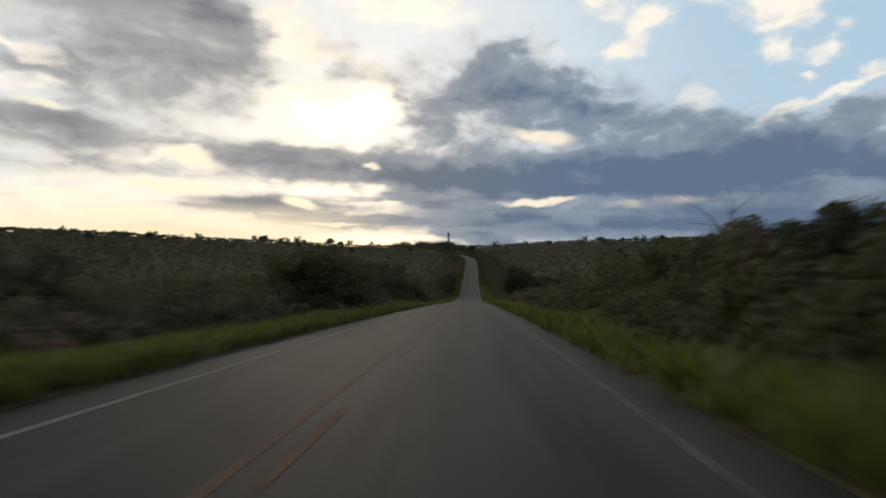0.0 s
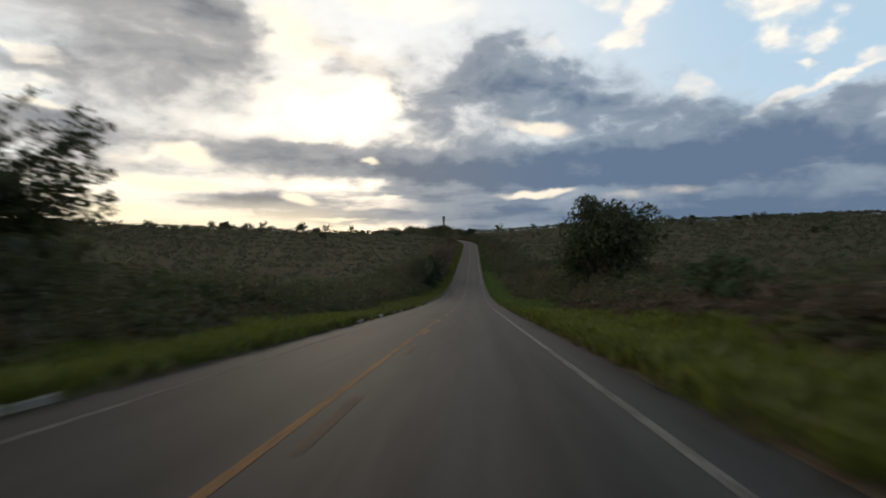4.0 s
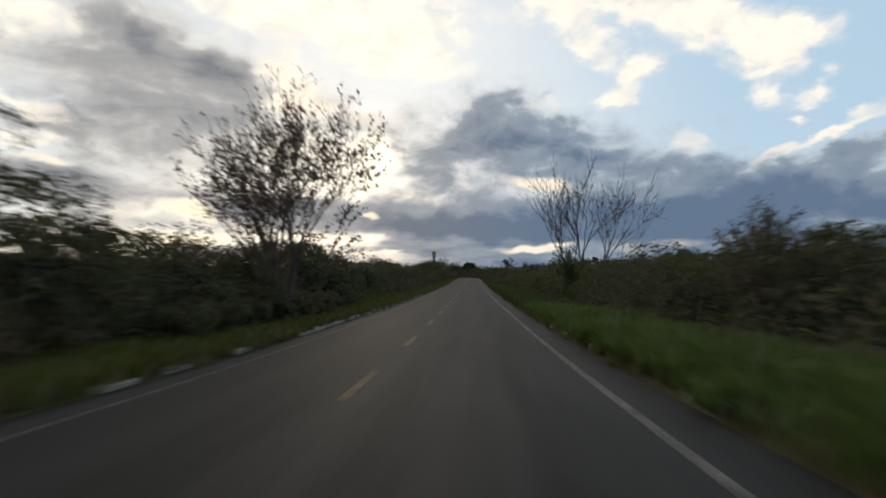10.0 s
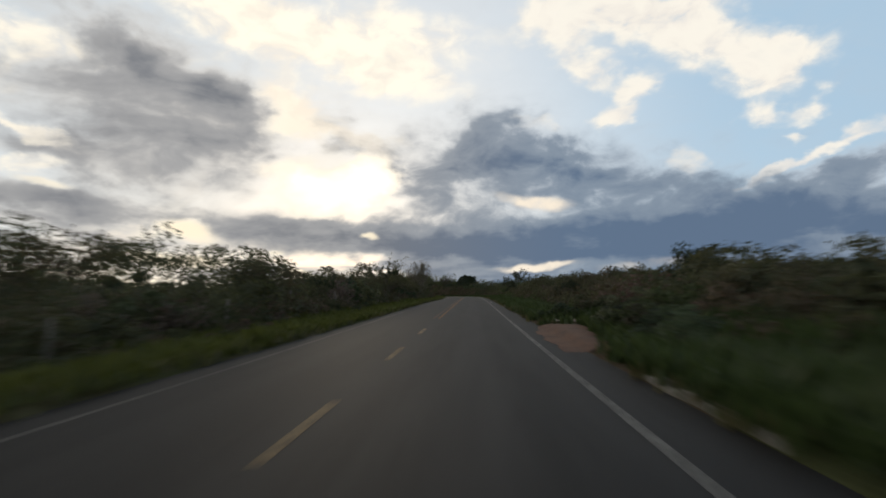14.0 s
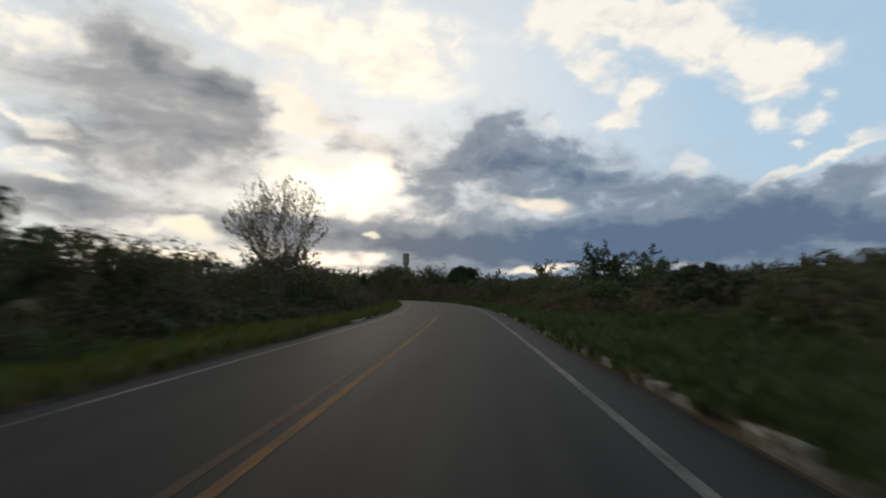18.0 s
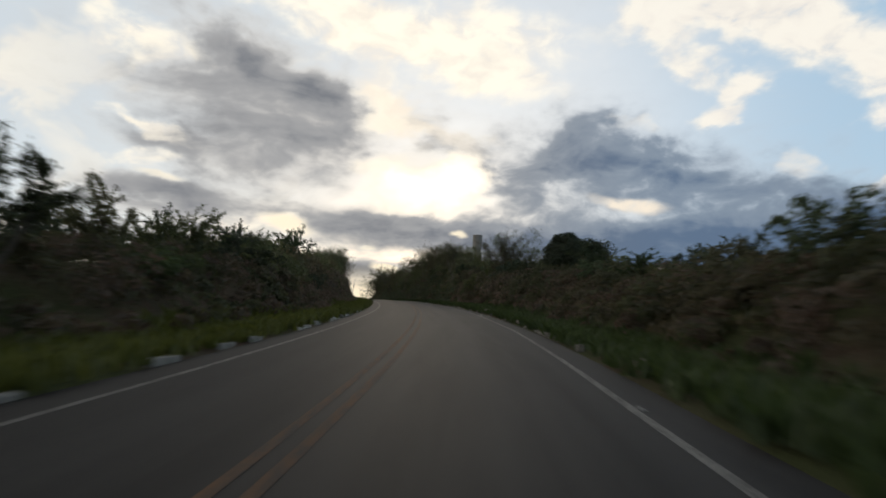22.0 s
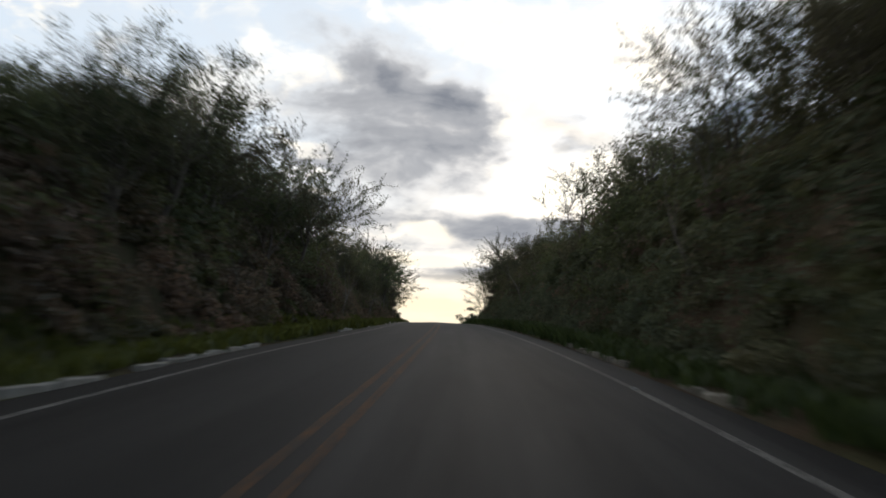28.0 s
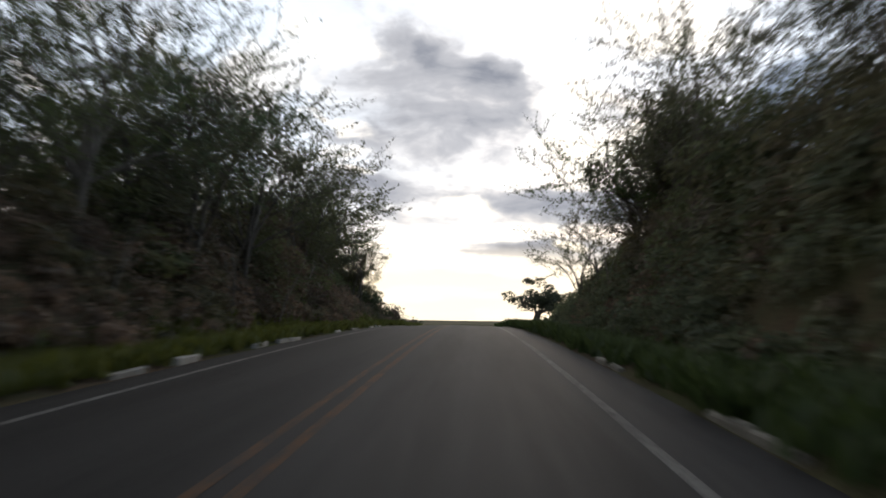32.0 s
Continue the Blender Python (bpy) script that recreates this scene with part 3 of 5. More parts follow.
def lie(u, s):
    """Height of the ground u metres to the right of the driver's line, s metres along."""
    u, s = np.asarray(u, float), np.asarray(s, float)
    road_z = np.interp(s, _s, _z)
    across = -0.03 * (abs(u - LANE_MID) + LANE_MID)
    out = np.maximum(LEFT_EDGE - u, u - RIGHT_EDGE)
    bank = np.where(u < LANE_MID, np.interp(s, _bl[:, 0], _bl[:, 1]), np.interp(s, _br[:, 0], _br[:, 1]))
    lump = 0.16 * np.sin(0.9 * s + 1.3 * u) * np.sin(0.37 * s - 0.8 * u) + 0.3 * np.sin(0.11 * s + 0.19 * u + 1) * np.sin(0.07 * u - 0.05 * s)
    steep = np.where(abs(bank) > 1.5, 3.6, 6.5)
    verge = ease(out, -0.02, 0.25) * 0.09 - ease(out, 0.3, 2.2) * 0.06
    side = ease(out, 2.0, 2.0 + steep) * bank
    far = ease(out, 14, 220)
    fade = 1 - ease(s, 760, 1500)
    roll_ = 1.6 * np.sin(0.013 * u + 0.4) * np.sin(0.011 * s) * far * fade + (3.5 * ease(out, 25, 160) + 10.0 * ease(out, 60, 420)) * ease(s, 250, 640) * fade
    edge = np.clip(across, -0.16, 1)
    return road_z + np.where(out > 0, edge, across) + verge + side + lump * ease(out, 0.8, 4) * fade + roll_


_turn = radians(9)
# the carriageway widens through the bend and the cutting: metres along, metres added on the left and on the right
WIDER_L = np.array([(530, 0), (548, 0.15), (580, 0.3), (602, 0.5), (620, 0.12), (700, 0.15), (760, 0)])
WIDER_R = np.array([(496, 0), (512, 0.33), (530, 0.42), (548, 0.32), (582, 0.58), (602, 0.4), (636, 0), (700, 0)])


def widen(u, s):
    left = np.interp(s, WIDER_L[:, 0], WIDER_L[:, 1]) * ease(-u, 1.5, 4.4) * (1 - ease(-u, 5.4, 10))
    right = np.interp(s, WIDER_R[:, 0], WIDER_R[:, 1]) * ease(u, 0.2, 1.7) * (1 - ease(u, 2.8, 7))
    return u - left + right


def spot(u, s, lift=0.0):
    """The place on the ground u metres right of the driver's line."""
    x, y, z, h = line(s)
    near = np.clip(u, -40, 40)
    rest = u - near
    near = widen(near, s)
    px = x + near * np.cos(h) + rest * np.cos(_turn)
    py = y + near * np.sin(h) + rest * np.sin(_turn)
    return np.stack(np.broadcast_arrays(px, py, lie(u, s) + lift), -1)


def mesh_of(name, verts, faces, mat=None, smooth_=False):
    me = bpy.data.meshes.new(name)
    me.from_pydata([tuple(map(float, v)) for v in verts], [], faces)
    if mat:
        me.materials.append(mat)
    if smooth_:
        me.polygons.foreach_set("use_smooth", [True] * len(me.polygons))
    me.update()
    return me


def part(name, me, parent, label="", m=None):
    ob = new(name, me)
    ob.parent = parent
    if m is not None:
        ob.matrix_local = m
    return tagged(ob, label)


def grid_mesh(name, us, ss, mat, lift=0.0, uv=False):
    uu, vv = np.meshgrid(us, ss)
    pts = spot(uu.ravel(), vv.ravel(), lift)
    n = len(us)
    faces = [(j * n + i, j * n + i + 1, (j + 1) * n + i + 1, (j + 1) * n + i) for j in range(len(ss) - 1) for i in range(n - 1)]
    me = mesh_of(name, pts, faces, mat, True)
    if uv:
        layer = me.uv_layers.new(name="UVMap")
        co = np.stack([uu.ravel(), vv.ravel()], -1)
        idx = np.empty(len(me.loops), int)
        me.loops.foreach_get("vertex_index", idx)
        layer.data.foreach_set("uv", co[idx].ravel())
    return me


# one sheet of ground to the horizon; it dips under the carriageway
_u = np.concatenate([-np.geomspace(3500, 40, 22), -np.arange(36, 13, -3.0), -np.arange(12, 5.0, -0.7), [-5.03, -4.9, -1.47, 2.3, 2.43], np.arange(3, 12, 0.7), np.arange(13, 40, 3.0), np.geomspace(40, 3500, 22)])
_v = np.concatenate([-np.geomspace(3000, 90, 12), np.arange(-80, 760, 4.0), np.geomspace(764, 4200, 26)])
_uu, _vv = np.meshgrid(_u, _v)
_pts = spot(_uu.ravel(), _vv.ravel())
_pts[:, 2] -= np.where((_uu.ravel() > -4.95) & (_uu.ravel() < 2.35), 0.12, 0.0)
_n = len(_u)
ground = tagged(new("ground", mesh_of("ground", _pts, [(j * _n + i, j * _n + i + 1, (j + 1) * _n + i + 1, (j + 1) * _n + i) for j in range(len(_v) - 1) for i in range(_n - 1)], GROUND, True)),
                "red-brown soil with patchy wild grass rolling to the horizon", "ground", kind="structure")

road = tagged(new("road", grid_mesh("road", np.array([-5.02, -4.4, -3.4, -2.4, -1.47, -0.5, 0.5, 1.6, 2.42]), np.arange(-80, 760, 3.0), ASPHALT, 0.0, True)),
              "old grey two-lane asphalt road with worn painted lines", "road", kind="structure")


def strip(name, u0, u1, s0, s1, mat, step=3.0, lift=0.0035):
    ss = np.linspace(s0, s1, max(2, int((s1 - s0) / step) + 1))
    return part(name, grid_mesh(name, np.array([u0, u1]), ss, mat, lift), road)


# the edge lines are not quite parallel: metres along, metres across
LINE_L = np.array([(-60, -4.0), (75, -4.03), (150, -4.16), (210, -4.28), (330, -4.30), (398, -4.50), (428, -4.36), (455, -4.10), (480, -4.20), (505, -4.28), (760, -4.32)])
LINE_R = np.array([(-60, 1.72), (75, 1.77), (140, 1.45), (170, 1.45), (190, 1.65), (260, 1.74), (320, 1.58), (395, 1.68), (440, 1.57), (460, 1.76), (600, 1.72), (640, 1.48), (760, 1.55)])


def edge_line(table, s0, s1, mat):
    ss = np.linspace(s0, s1, 14)
    mid = np.interp(ss, table[:, 0], table[:, 1])
    uu = np.stack([mid - 0.06, mid + 0.06], -1)
    n = len(ss)
    pts = spot(uu.ravel(), np.repeat(ss, 2), 0.0035)
    return part("edge_line", mesh_of("edge_line", pts, [(2 * j, 2 * j + 1, 2 * j + 3, 2 * j + 2) for j in range(n - 1)], mat), road)


for a in np.arange(-60, 740, 40.0):
    edge_line(LINE_R, a, a + 40, FADED_WHITE if a < 30 or 120 <= a < 200 else WHITE_PAINT)
    edge_line(LINE_L, a, a + 40, FADED_WHITE if 60 <= a < 420 else WHITE_PAINT)
# centre marking: solid with dashes at first, dashes through the dip, then a double solid line round the bend
for a in range(-18, 9):
    if 76.5 + a * 7.15 < 108:
        strip("centre_dash", -1.36, -1.24, 76.5 + a * 7.15 - 1.3, 76.5 + a * 7.15 + 1.3, FADED_YELLOW, 1.0)
for a in np.arange(-40, 104, 20.0):
    strip("centre_line", -1.64, -1.53, a, a + 20, YELLOW_PAINT if a > 20 else FADED_YELLOW)
for a in [147 - 7.15 * k for k in range(5, -1, -1)] + [154.15 + 7.15 * k for k in range(7)] + [204.2 + 6.87 * k for k in range(21)]:
    strip("centre_dash", -1.50, -1.38, a - 1.25, a + 1.25, PALE_YELLOW if a > 170 else YELLOW_PAINT, 1.0)
for a in np.arange(350, 740, 24.0):
    strip("centre_line", -1.42, -1.31, a, a + 24, YELLOW_PAINT if a < 440 else FADED_YELLOW)
    strip("centre_line", -1.68, -1.57, a, a + 24, FADED_YELLOW)


def at_road(u, s, lift=0.0, turn=0.0, scale=1.0):
    x, y, z = spot(u, s, lift)
    return pose(x, y, z, 0, 0, math.degrees(float(line(s)[3])) + turn) @ Matrix.Scale(scale, 4)


# ---------------------------------------------------------------- kerbs
def kerb_mesh(rng, mat):
    bm = bmesh.new()
    bmesh.ops.create_cube(bm, size=1)
    for v in bm.verts:
        v.co = Vector((v.co.x * 0.15, v.co.y * 0.96, v.co.z * 0.30))
        if v.co.z > 0:
            v.co.x *= 0.82
        v.co += Vector([rng.uniform(-0.012, 0.012) for _ in range(3)])
    bmesh.ops.bevel(bm, geom=bm.edges[:], offset=0.02, segments=1, affect="EDGES")
    me = bpy.data.meshes.new("kerb_stone")
    bm.to_mesh(me)
    bm.free()
    me.materials.append(mat)
    return me


rng = random.Random(7)
white_kerbs = [kerb_mesh(rng, KERB) for _ in range(6)]
grimy_kerbs = [kerb_mesh(rng, KERB_GRIMY) for _ in range(6)]


def kerb(name, u, spans, label, meshes):
    top = tagged(new(name), label, "kerb", kind="structure")
    for s0, s1, keep in spans:
        for s in np.arange(s0, s1, 1.0):
            if rng.random() < keep:
                m = at_road(u + rng.uniform(-0.03, 0.03), s, rng.uniform(-0.11, -0.04), rng.uniform(-2.5, 2.5))
                part("kerb_stone", rng.choice(meshes), top, "", m @ pose(0, 0, 0, rng.uniform(-2, 2), rng.uniform(-5, 5), 0))
    return top


kerb("kerb_left", -5.09, [(70, 77, 0.4), (77, 100, 0.85), (120, 150, 0.15), (150, 228, 0.72), (228, 250, 0.15), (250, 296, 0.72), (442, 500, 0.3), (500, 530, 0.6), (594, 607, 0.6), (612, 626, 0.45), (632, 690, 0.4)], "whitewashed concrete kerb stones, chipped and partly overgrown", white_kerbs)
kerb("kerb_right", 2.52, [(60, 95, 0.5), (118, 200, 0.1), (225, 298, 0.12), (300, 314, 0.6), (327.6, 331, 1.0), (355, 470, 0.7), (505, 540, 0.4), (540, 558, 0.9), (575, 610, 0.35), (640, 668, 0.55)], "grimy concrete kerb stones half buried in grass", grimy_kerbs)


# ---------------------------------------------------------------- plants
def tube(verts, faces, pts, radii, sides=5):
    base = len(verts)
    for k, (p, r) in enumerate(zip(pts, radii)):
        d = (pts[min(k + 1, len(pts) - 1)] - pts[max(k - 1, 0)]).normalized()
        a = d.orthogonal().normalized()
        b = d.cross(a)
        for q in range(sides):
            w = 2 * math.pi * q / sides
            verts.append(p + (a * math.cos(w) + b * math.sin(w)) * r)
        if k:
            for q in range(sides):
                i, j = base + (k - 1) * sides, base + k * sides
                faces.append((i + q, i + (q + 1) % sides, j + (q + 1) % sides, j + q))


def leaf_card(verts, faces, p, d, size, rng, width=0.45):
    """One small folded leaf spray: two triangles hinged on the midrib."""
    side = d.cross(Vector((rng.uniform(-1, 1), rng.uniform(-1, 1), rng.uniform(-1, 1))))
    if side.length < 1e-4:
        return
    side = side.normalized() * size * width
    nrm = side.cross(d).normalized() * size * 0.12
    b = len(verts)
    verts += [p, p + d * size * 0.55 + side + nrm, p + d * size, p + d * size * 0.5 - side + nrm]
    faces += [(b, b + 1, b + 2), (b, b + 2, b + 3)]


def rand_dir(rng, up=0.0):
    while True:
        v = Vector((rng.uniform(-1, 1), rng.uniform(-1, 1), rng.uniform(-1, 1)))
        if 0.1 < v.length < 1:
            v.normalize()
            v.z += up
            return v.normalized()


def grow(rng, height, spread, levels, kids, lean, trunk_r, trunk_part=0.35, stems=1, droop=0.0, bend=0.25, keep=0.62, thin=0.004, ways=()):
    """Branching skeleton. Returns wood verts and faces, and the twig segments that may carry leaves."""
    verts, faces, twigs = [], [], []

    def limb(p, d, length, r, level):
        n = 4 if level == 0 else 3
        pts, q, dd = [p.copy()], p.copy(), d.copy()
        for _ in range(n):
            dd = (dd + rand_dir(rng) * bend + Vector((0, 0, 0.10 if level < 2 else -droop))).normalized()
            q = q + dd * length / n
            pts.append(q.copy())
        tip = r * (0.55 if level < levels else 0.3)
        radii = [r + (tip - r) * k / n for k in range(n + 1)]
        if level == 0:
            radii[0] *= 1.35
        tube(verts, faces, pts, radii, 6 if level == 0 else (4 if level < 2 else 3))
        if level >= levels - 1:
            twigs.append(pts)
        if level < levels:
            for k in range(kids[level]):
                f = 1.0 if k == 0 else rng.uniform(0.35, 1.0)
                i = min(n, max(1, round(f * n)))
                out_ = rand_dir(rng)
                out_ = (out_ - dd * out_.dot(dd)).normalized()
                ang = spread * rng.uniform(0.6, 1.25) * (0.5 if k == 0 else 1)
                nd = (dd * math.cos(ang) + out_ * math.sin(ang)).normalized()
                limb(pts[i], nd, length * rng.uniform(0.55, 0.85), max(thin, radii[i] * keep * rng.uniform(0.8, 1.2)), level + 1)

    for k in range(stems):
        d = Vector((rng.uniform(-lean, lean), rng.uniform(-lean, lean), 1)).normalized()
        if ways:
            d = Vector((*ways[k], 1)).normalized()
        limb(Vector((rng.uniform(-0.1, 0.1) * (stems > 1) * 2, rng.uniform(-0.1, 0.1) * (stems > 1) * 2, -0.15)), d, height * trunk_part, trunk_r, 0)
    return verts, faces, twigs


def lobe_crown(rng, centres, per, size, mat, squash=0.85):
    """Leaf sprays lying on the outside of rounded lobes: (centre, radius)."""
    verts, faces = [], []
    for c, r in centres:
        for _ in range(per):
            d = rand_dir(rng, 0.25)
            p = c + Vector((d.x, d.y, d.z * squash)) * r * rng.uniform(0.7, 1.08)
            n = (d + rand_dir(rng) * 0.7).normalized()
            a = n.cross(rand_dir(rng))
            if a.length < 1e-3:
                continue
            a = a.normalized() * size * rng.uniform(0.35, 0.75)
            w = n.cross(a).normalized() * a.length * 0.55
            b = len(verts)
            verts += [p - a, p + w + n * size * 0.1, p + a, p - w + n * size * 0.1]
            faces += [(b, b + 1, b + 2), (b, b + 2, b + 3)]
    return mesh_of("crown", verts, faces, mat)


def crown_mesh(rng, twigs, count, size, mat, up=0.1, droop=0.0, spread=0.0, width=0.45):
    verts, faces = [], []
    for _ in range(count):
        pts = rng.choice(twigs)
        k = rng.randrange(len(pts) - 1)
        p = pts[k].lerp(pts[k + 1], rng.random())
        d = ((pts[k + 1] - pts[k]).normalized() * 0.7 + rand_dir(rng, up) - Vector((0, 0, droop))).normalized()
        leaf_card(verts, faces, p + rand_dir(rng) * rng.random() * spread, d, size * rng.uniform(0.6, 1.3), rng, width)
    return mesh_of("crown", verts, faces, mat)


class Kind:
    """A sort of plant with several grown shapes to choose from."""

    def __init__(self, name, label, category, group, shapes):
        self.name, self.label, self.category, self.group, self.shapes = name, label, category, group, shapes

    def put(self, shape, m, label=""):
        trunk_me, crown_me = self.shapes[shape % len(self.shapes)]
        top = tagged(new(self.name), label or self.label, self.category, self.group)
        top.matrix_basis = m
        part("trunk", trunk_me, top)
        if crown_me:
            part("crown", crown_me, top)
        return top


def shapes_of(seed, count, height, leaves, size, mat, bark=None, up=0.1, droop=0.0, puff=0.2, width=0.45, **kw):
    """Grow several skeletons, scale each to its height, and set leaves on its twigs."""
    made = []
    for c in range(count):
        r = random.Random(seed * 100 + c)
        v, f, tw = grow(r, height, kw.get("spread", 0.8), kw.get("levels", 3), kw.get("kids", (4, 3, 3)), kw.get("lean", 0.2), kw.get("trunk_r", 0.12),
                        kw.get("trunk_part", 0.35), kw.get("stems", 1), kw.get("sag", 0.0), kw.get("bend", 0.25), kw.get("keep", 0.62), kw.get("thin", 0.004), kw.get("ways", ()))
        top = max(p.z for p in v)
        k = height / top
        tw = [[p * k for p in pts] for pts in tw]
        v = [p * k for p in v]
        if kw.get("flat"):
            # umbrella habit: the crown spreads wider than it is high
            for pts in (v, *tw):
                for p in pts:
                    g = 1 + kw["flat"] * max(0, p.z / height - 0.3)
                    p.x, p.y = p.x * g, p.y * g
        if kw.get("round"):
            # the crown stays inside an egg: middle, half height and half width as shares of the height
            mid, tall, broad_ = (q * height for q in kw["round"])
            for pts in (v, *tw):
                for p in pts:
                    q = math.sqrt((p.x ** 2 + p.y ** 2) / broad_ ** 2 + ((p.z - mid) / tall) ** 2)
                    if q > 0.8:
                        k = 1 + ((0.8 + 0.2 * math.tanh((q - 0.8) / 0.3)) / q - 1) * min(1, max(0, (p.z - mid + tall * 0.95) / (tall * 0.4)))
                        p.x, p.y, p.z = p.x * k, p.y * k, mid + (p.z - mid) * k
        me = mesh_of("trunk", v, f, bark or BARK, True)
        if kw.get("lobes"):
            # a closed crown: one lobe about each chosen twig end
            ends = [pts[-1] for pts in tw if pts[-1].z > height * kw.get("skirt", 0.25)]
            r.shuffle(ends)
            cs = [(e * 0.92, height * r.uniform(0.09, 0.15) * kw.get("lobe_size", 1.0)) for e in ends[:kw["lobes"]]]
            made.append((me, lobe_crown(r, cs, leaves // len(cs), size, mat if not isinstance(mat, list) else mat[c % len(mat)])))
            continue
        cr = crown_mesh(r, tw, leaves, size, mat if not isinstance(mat, list) else mat[c % len(mat)], up, droop, puff, width) if leaves else None
        made.append((me, cr))
    return made


# grown kinds of plant, several shapes of each
bush = Kind("bush", "dense green wild bush at the roadside", "bush", "roadside bushes",
            shapes_of(1, 6, 2.0, 900, 0.17, [LEAF["green"], LEAF["dark"], LEAF["olive"]], stems=4, lean=0.7, trunk_r=0.03, levels=2, kids=(4, 4), spread=0.8, trunk_part=0.5, lobes=16, lobe_size=1.35, skirt=0.15))
dry_bush = Kind("dry_bush", "dry brownish scrub with bare grey twigs", "bush", "dry scrub",
                shapes_of(2, 5, 1.7, 500, 0.13, [LEAF["dry"], LEAF["dry"], LEAF["olive"]], stems=5, lean=0.8, trunk_r=0.02, levels=2, kids=(4, 4), spread=0.8, trunk_part=0.5, puff=0.25, bark=BARK_PALE))
thorn_tree = Kind("thorn_tree", "spreading thorn tree with fine feathery foliage", "tree", "roadside trees",
                  shapes_of(3, 6, 4.6, 6500, 0.13, [LEAF["olive"], LEAF["green"], LEAF["dark"]], stems=2, lean=0.4, trunk_r=0.08, levels=3, kids=(4, 4, 3), spread=0.85, trunk_part=0.3, flat=0.6, puff=0.2, width=0.36))
tall_tree = Kind("tall_tree", "tall fine-leaved tree leaning over the cutting", "tree", "trees above the cutting",
                 shapes_of(4, 6, 7.0, 9500, 0.10, [LEAF["green"], LEAF["olive"], LEAF["olive"]], stems=2, lean=0.35, trunk_r=0.11, levels=3, kids=(5, 4, 4), spread=0.85, trunk_part=0.32, flat=0.45, puff=0.5, width=0.32, round=(0.60, 0.38, 0.50)))
leafy_tree = Kind("leafy_tree", "dense dark green broadleaf tree with a rounded crown", "tree", "roadside trees",
                  shapes_of(5, 3, 6.0, 12000, 0.22, [LEAF["dark"]], lean=0.08, trunk_r=0.16, levels=3, kids=(6, 5, 4), spread=0.95, trunk_part=0.28, lobes=90, lobe_size=1.3, skirt=0.15))
bare_tree = Kind("bare_tree", "nearly leafless tree with fine upswept branches", "tree", "bare trees",
                 shapes_of(6, 3, 9.5, 500, 0.14, LEAF["olive"], stems=2, lean=0.28, trunk_r=0.17, levels=4, kids=(4, 4, 4, 3), spread=0.5, trunk_part=0.36, puff=0.06, bend=0.14, keep=0.66, thin=0.014))
half_bare_tree = Kind("half_bare_tree", "open-crowned tree with sparse brown leaves", "tree", "bare trees",
                      shapes_of(7, 3, 10.0, 3000, 0.16, LEAF["olive"], lean=0.12, trunk_r=0.18, levels=4, kids=(5, 4, 4, 3), spread=0.6, trunk_part=0.24, puff=0.16, bend=0.16, flat=0.25, thin=0.010))
umbrella_tree = Kind("umbrella_tree", "airy umbrella-crowned tree arching over the cutting", "tree", "trees above the cutting",
                     shapes_of(8, 3, 9.0, 9000, 0.11, [LEAF["olive"], LEAF["green"], LEAF["olive"]], stems=2, lean=0.3, trunk_r=0.13, levels=4, kids=(3, 4, 4, 3), spread=0.75, trunk_part=0.34, flat=0.7, puff=0.18, width=0.3, thin=0.009))

vase_tree = Kind("vase_tree", "tall leafless tree with leaning limbs and fine upswept branches", "tree", "bare trees",
                 shapes_of(12, 1, 9.6, 420, 0.11, LEAF["olive"], stems=3, ways=((-0.36, 0.05), (0.05, -0.1), (0.68, 0.05)), trunk_r=0.17, levels=4, kids=(4, 4, 4, 3), spread=0.60, trunk_part=0.42, puff=0.05, bend=0.15, keep=0.60, thin=0.015, sag=-0.10, flat=0.15))
fan_tree = Kind("fan_tree", "round-crowned tree on several stems with sparse tan leaves", "tree", "bare trees",
                shapes_of(14, 2, 9.0, 5200, 0.11, LEAF["dry"], stems=7, lean=0.40, trunk_r=0.11, levels=4, kids=(4, 4, 3, 3), spread=0.55, trunk_part=0.40, puff=0.12, bend=0.14, keep=0.6, thin=0.014, round=(0.63, 0.30, 0.42)))
cluster_tree = Kind("cluster_tree", "slim trees on one root with sparse dark leaves", "tree", "bare trees",
                    shapes_of(18, 2, 7.6, 3400, 0.09, LEAF["olive"], stems=5, lean=0.26, trunk_r=0.06, levels=4, kids=(4, 3, 3, 2), spread=0.55, trunk_part=0.42, puff=0.12, bend=0.14, keep=0.6, thin=0.009, round=(0.62, 0.40, 0.36)))
young_tree = Kind("young_tree", "young thin-stemmed tree with dark drooping leaves", "tree", "roadside trees",
                  shapes_of(16, 1, 3.6, 420, 0.30, LEAF["dark"], stems=2, lean=0.15, trunk_r=0.045, levels=2, kids=(5, 5), spread=0.95, trunk_part=0.55, droop=0.5, puff=0.12, width=0.26, flat=0.9))
snag = Kind("snag", "dead pale forked tree without leaves on the bank", "dead tree", "bare trees",
            shapes_of(17, 1, 3.2, 0, 0.1, LEAF["dry"], bark=BARK_PALE, stems=1, lean=0.1, trunk_r=0.10, levels=2, kids=(3, 2), spread=0.65, trunk_part=0.6, bend=0.2, keep=0.62, thin=0.02))
pale_sapling = Kind("pale_sapling", "thin pale leafless stem leaning over the bank", "sapling", "bank saplings",
                    shapes_of(15, 4, 5.0, 0, 0.1, LEAF["dry"], bark=BARK_PALE, stems=1, lean=0.3, trunk_r=0.06, levels=1, kids=(2,), spread=0.4, trunk_part=0.7, bend=0.2, keep=0.6, thin=0.012))
